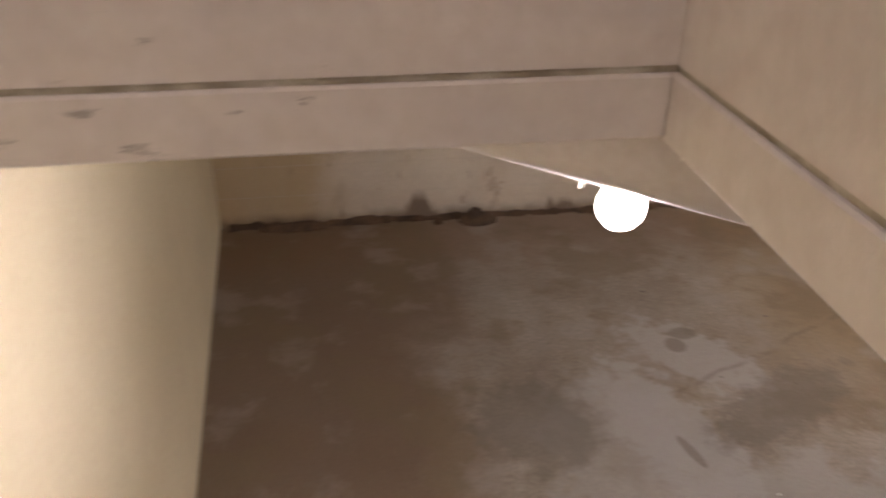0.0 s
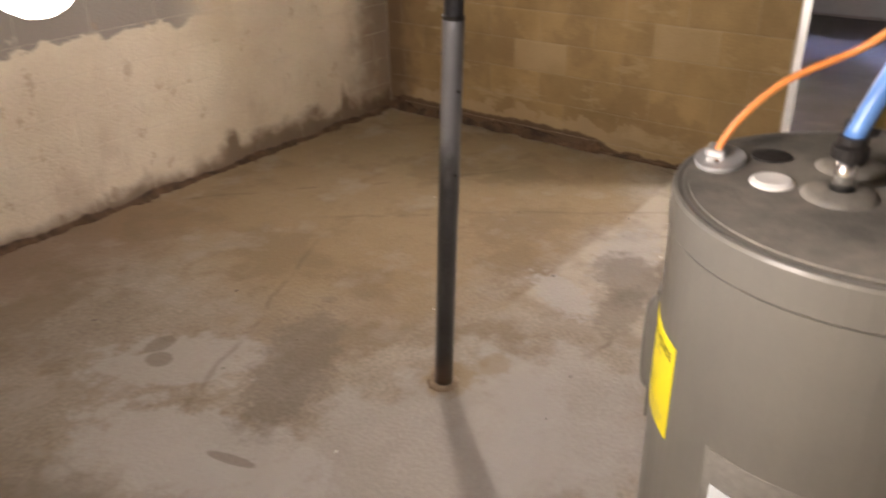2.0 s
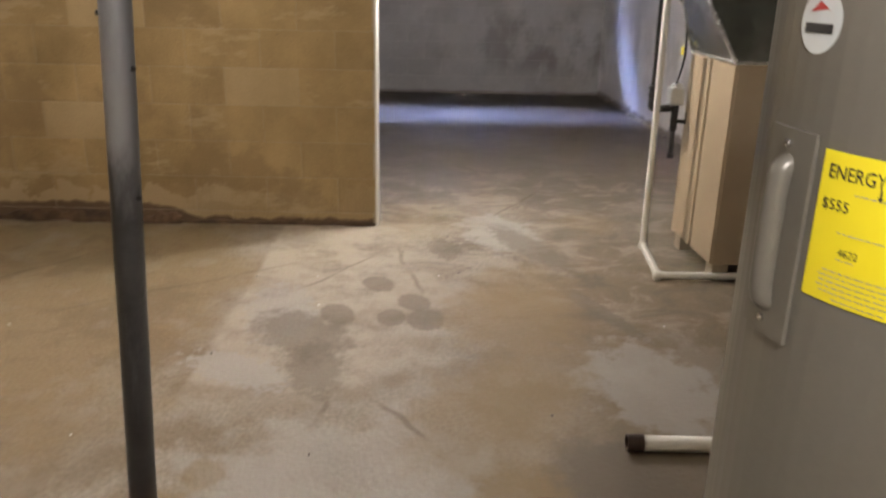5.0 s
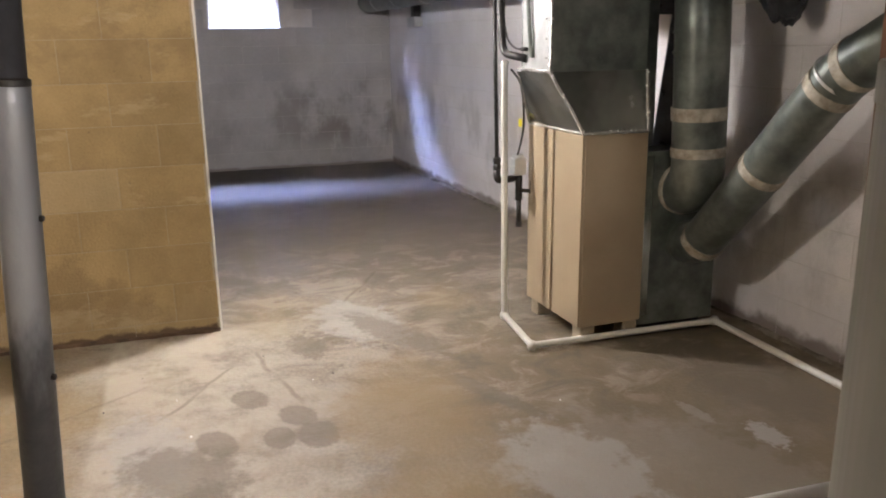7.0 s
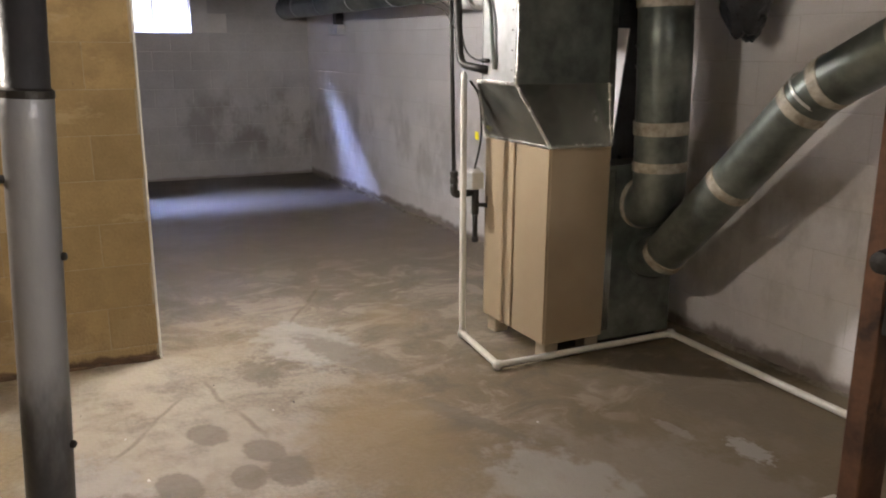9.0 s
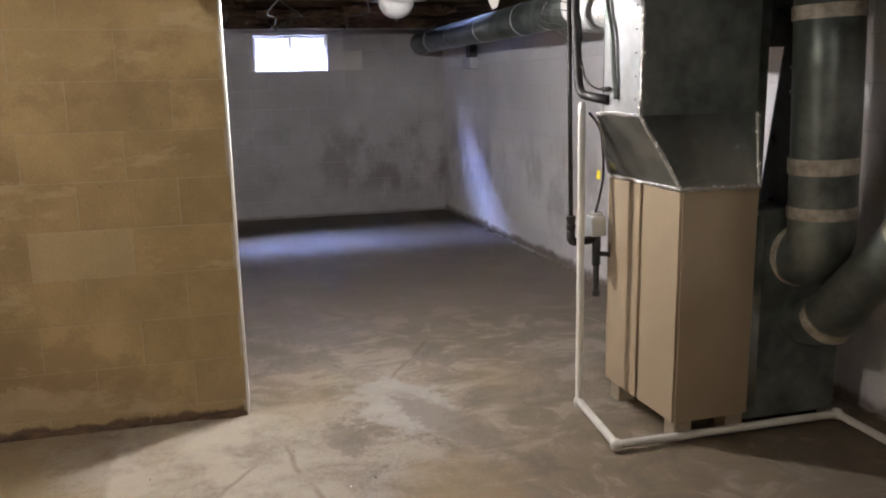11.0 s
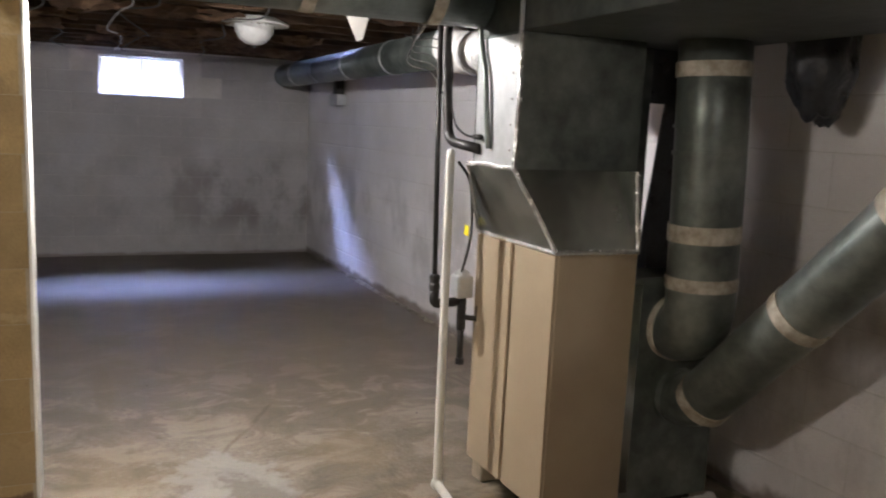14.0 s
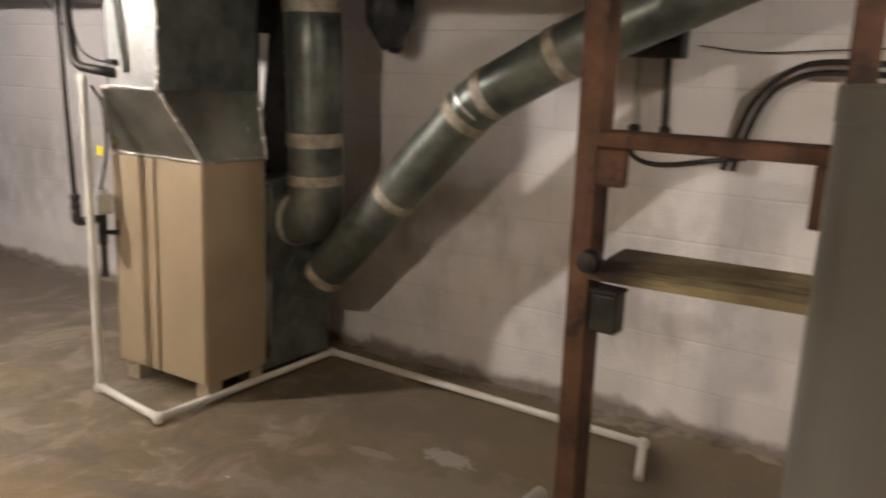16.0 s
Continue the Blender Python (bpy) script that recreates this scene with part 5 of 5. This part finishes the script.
    ic = empty("cut_zip_tie", Matrix.Translation((-4.36, -0.87, 1.985)), "cut white cable tie sticking out at the edging corner", "cable tie")
    part("tie", box((-0.0015, -0.001, -0.012), (0.0015, 0.001, 0.012)), "white_plastic", ic).matrix_local = pose(0, 0, 0, 0, 35, 0)


make_wall_things()


# ---- torn paper and wires under the far joists ----
def make_ceiling_litter():
    rnd = random.Random(5)
    for k in range(12):
        x, y = rnd.uniform(0.5, 4.4), rnd.uniform(-1.3, 1.3)
        t = empty("torn_insulation_paper", Matrix.Translation((x, y, TOP - 0.01)), "torn brown insulation paper sagging below the joists", "insulation paper")
        bm = bmesh.new()
        nx, ny = 10, 26
        w, ln = rnd.uniform(0.25, 0.38), rnd.uniform(0.7, 1.3)
        off = rnd.uniform(0, 90)
        g = []
        for i in range(nx + 1):
            g.append([])
            for j in range(ny + 1):
                u, v = i / nx - 0.5, j / ny - 0.5
                sag = 0.06 * max(0, 1 - 4 * u * u) * (0.7 + 0.6 * noise.noise(Vector((off, v * 4, 0)))) + 0.025 * noise.noise(Vector((u * 6 + off, v * 14, 3)))
                edge = 0.03 * noise.noise(Vector((off, i * 0.9, j * 0.8)))
                g[i].append(bm.verts.new((u * w + edge, v * ln + edge, -sag)))
        for i in range(nx):
            for j in range(ny):
                if noise.noise(Vector((i * 0.5 + off, j * 0.33, 7))) < 0.42:
                    bm.faces.new((g[i][j], g[i + 1][j], g[i + 1][j + 1], g[i][j + 1]))
        bmesh.ops.solidify(bm, geom=bm.faces[:], thickness=0.0015)
        part("sheet", bm, "brownpaper", t)
    for k in range(7):
        y0 = rnd.uniform(-1.4, 1.4)
        w = empty("ceiling_wire", Matrix.Translation((2.5, y0, TOP - 0.015)), "thin dark wire sagging under the joists", "wire")
        pts = smooth_path([(-2.2 + i * 0.75, rnd.uniform(-0.12, 0.12), -0.03 - rnd.uniform(0, 0.05) * (i % 2)) for i in range(7)])
        part("wire", tube(pts, 0.0045, 6), "black" if k % 3 else "galv_bright", w, smooth=True)


make_ceiling_litter()


# ---- ragged dirt along the wall feet ----
def rubble(name, a, b, height, depth, mat, label, seed, normal):
    bm = bmesh.new()
    a, b, nrm = Vector((*a, 0)), Vector((*b, 0)), Vector((*normal, 0))
    n = int((b - a).length / 0.02)
    prev = None
    for i in range(n + 1):
        p = a.lerp(b, i / n)
        q = p * 4
        h = height * (0.55 + 0.9 * noise.noise(q + Vector((seed, 0, 0))) + 0.45 * noise.noise(q * 5))
        d = depth * (0.7 + 0.8 * noise.noise(q * 1.6 + Vector((0, seed, 0))) + 0.4 * noise.noise(q * 6))
        h, d = max(h, 0.006), max(d, 0.006)
        row = [bm.verts.new(p - nrm * 0.01 + Vector((0, 0, h + 0.003))), bm.verts.new(p + nrm * d * 0.30 + Vector((0, 0, h))), bm.verts.new(p + nrm * d * 0.7 + Vector((0, 0, h * 0.45))), bm.verts.new(p + nrm * d - Vector((0, 0, 0.006)))]
        if prev:
            for k in range(3):
                bm.faces.new((prev[k], prev[k + 1], row[k + 1], row[k]))
        prev = row
    bmesh.ops.recalc_face_normals(bm, faces=bm.faces[:])
    return tagged(part(name, bm, mat), label, "dirt", kind="stuff")


M["mud"] = material("rusty_mud", (0.05, 0.030, 0.018), (0.14, 0.085, 0.048), 9, 0.9, grain=50, bump=0.8)
M["pale_crumbs"] = material("damp_crumbs", (0.13, 0.11, 0.08), (0.34, 0.30, 0.24), 9, 0.95, grain=50, bump=0.8)
rubble("foot_dirt", (-5.5, 2.962), (-0.05, 2.962), 0.035, 0.075, "mud", "crumbled rusty dirt along the north wall foot", 3, (0, -1))
rubble("foot_dirt", (-0.008, 1.10), (-0.008, 2.95), 0.085, 0.055, "mud", "dark muddy ledge along the partition foot", 5, (-1, 0))
rubble("foot_dirt", (-0.006, 0.0), (-0.006, 1.12), 0.018, 0.03, "mud", "thin dirt line along the partition foot", 7, (-1, 0))
rubble("foot_dirt", (-3.6, WF(-3.6) + 0.006), (-2.0, WF(-2.0) + 0.006), 0.03, 0.12, "pale_crumbs", "damp crumbs and dark dirt along the south wall foot", 9, (0, 1))
rubble("foot_dirt", (-2.0, WF(-2.0) + 0.006), (5.3, WF(5.3) + 0.006), 0.02, 0.035, "pale_crumbs", "damp crumbs along the south wall foot", 11, (0, 1))
r_ = random.Random(11)
for x, y, sx, sy, sz in ((-3.95, 2.86, 0.12, 0.06, 0.09), (-4.20, 2.88, 0.03, 0.03, 0.05), (-5.1, 2.90, 0.22, 0.04, 0.05)):
    st = empty("crumbled_stone", Matrix.Translation((x, y, 0)), "dark rusty lump of broken block against the wall foot", "stone")
    bm = bmesh.new()
    bmesh.ops.create_icosphere(bm, subdivisions=3, radius=1)
    for v in bm.verts:
        k = 1 + 0.3 * noise.noise(v.co * 2 + Vector((x, 0, 0)))
        v.co = Vector((v.co.x * sx * k, v.co.y * sy * k, max(v.co.z, -0.1) * sz * k + 0.003))
    part("lump", bm, "mud", st)
for k in range(38):
    x, y = r_.uniform(-3.4, 1.5), r_.uniform(-2.2, 2.0)
    if abs(x + 3.457) < 0.4 and abs(y + 1.0) < 0.4 or (-1.1 < x < 0 and y < -1.3):
        continue
    ch = empty("floor_chip", Matrix.Translation((x, y, 0.003)), "tiny pale chip of debris on the floor", "debris", group="chips on the floor")
    bm = bmesh.new()
    bmesh.ops.create_icosphere(bm, subdivisions=1, radius=1)
    sx = r_.uniform(0.004, 0.010)
    for v in bm.verts:
        v.co = Vector((v.co.x * sx * r_.uniform(0.7, 1.5), v.co.y * sx * 0.6, v.co.z * 0.003 + 0.001))
    part("chip", bm, "white_plastic" if k % 3 == 0 else "dark_print", ch)


# ---- blocks of the walls ----
def block_mesh(w, h, proud, cham, mat):
    me = bpy.data.meshes.new("block")
    w, h = w / 2, h / 2
    v = [(-w, 0, -h), (w, 0, -h), (w, 0, h), (-w, 0, h), (-w + cham, proud, -h + cham), (w - cham, proud, -h + cham), (w - cham, proud, h - cham), (-w + cham, proud, h - cham)]
    f = [(4, 7, 6, 5), (0, 4, 5, 1), (1, 5, 6, 2), (2, 6, 7, 3), (3, 7, 4, 0)]
    me.from_pydata(v, [], f)
    me.materials.append(M[mat])
    return me


def lay_blocks(wall, local, length, mat, proud, cham, phase=0.0, holes=(), gap=0.006, z0=0.07, odd=None):
    cache = {}
    k = -1
    while z0 + 0.2 * k < TOP - 0.01:
        lo, hi = max(z0 + 0.2 * k, 0.002), min(z0 + 0.2 * (k + 1), TOP)
        x = -0.4 + (phase + (0.2 if k % 2 else 0.0)) % 0.4
        while x < length:
            a, b = max(x, 0.0), min(x + 0.4, length)
            x += 0.4
            if b - a < 0.05 or any(a < h[1] and b > h[0] and lo < h[3] - 0.02 and hi > h[2] + 0.02 for h in holes):
                continue
            use = odd[1] if odd and odd[0](k, (a + b) / 2) else mat
            key = (round(b - a, 3), round(hi - lo, 3), use)
            if key not in cache:
                cache[key] = block_mesh(b - a - gap, hi - lo - gap, proud, cham, use)
            ob = new("block", cache[key])
            ob.parent = wall
            ob.matrix_local = local @ Matrix.Translation(((a + b) / 2, 0.0, (lo + hi) / 2))
        k += 1


I4 = Matrix.Identity(4)
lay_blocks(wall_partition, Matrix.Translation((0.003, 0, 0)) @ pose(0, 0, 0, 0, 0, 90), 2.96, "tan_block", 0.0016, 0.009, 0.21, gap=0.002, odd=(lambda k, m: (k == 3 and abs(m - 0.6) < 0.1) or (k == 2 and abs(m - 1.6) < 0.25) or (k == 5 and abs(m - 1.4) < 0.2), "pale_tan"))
lay_blocks(wall_south, I4, 11.5, "white_block", 0.0016, 0.006, 0.1, gap=0.002, z0=0.0)
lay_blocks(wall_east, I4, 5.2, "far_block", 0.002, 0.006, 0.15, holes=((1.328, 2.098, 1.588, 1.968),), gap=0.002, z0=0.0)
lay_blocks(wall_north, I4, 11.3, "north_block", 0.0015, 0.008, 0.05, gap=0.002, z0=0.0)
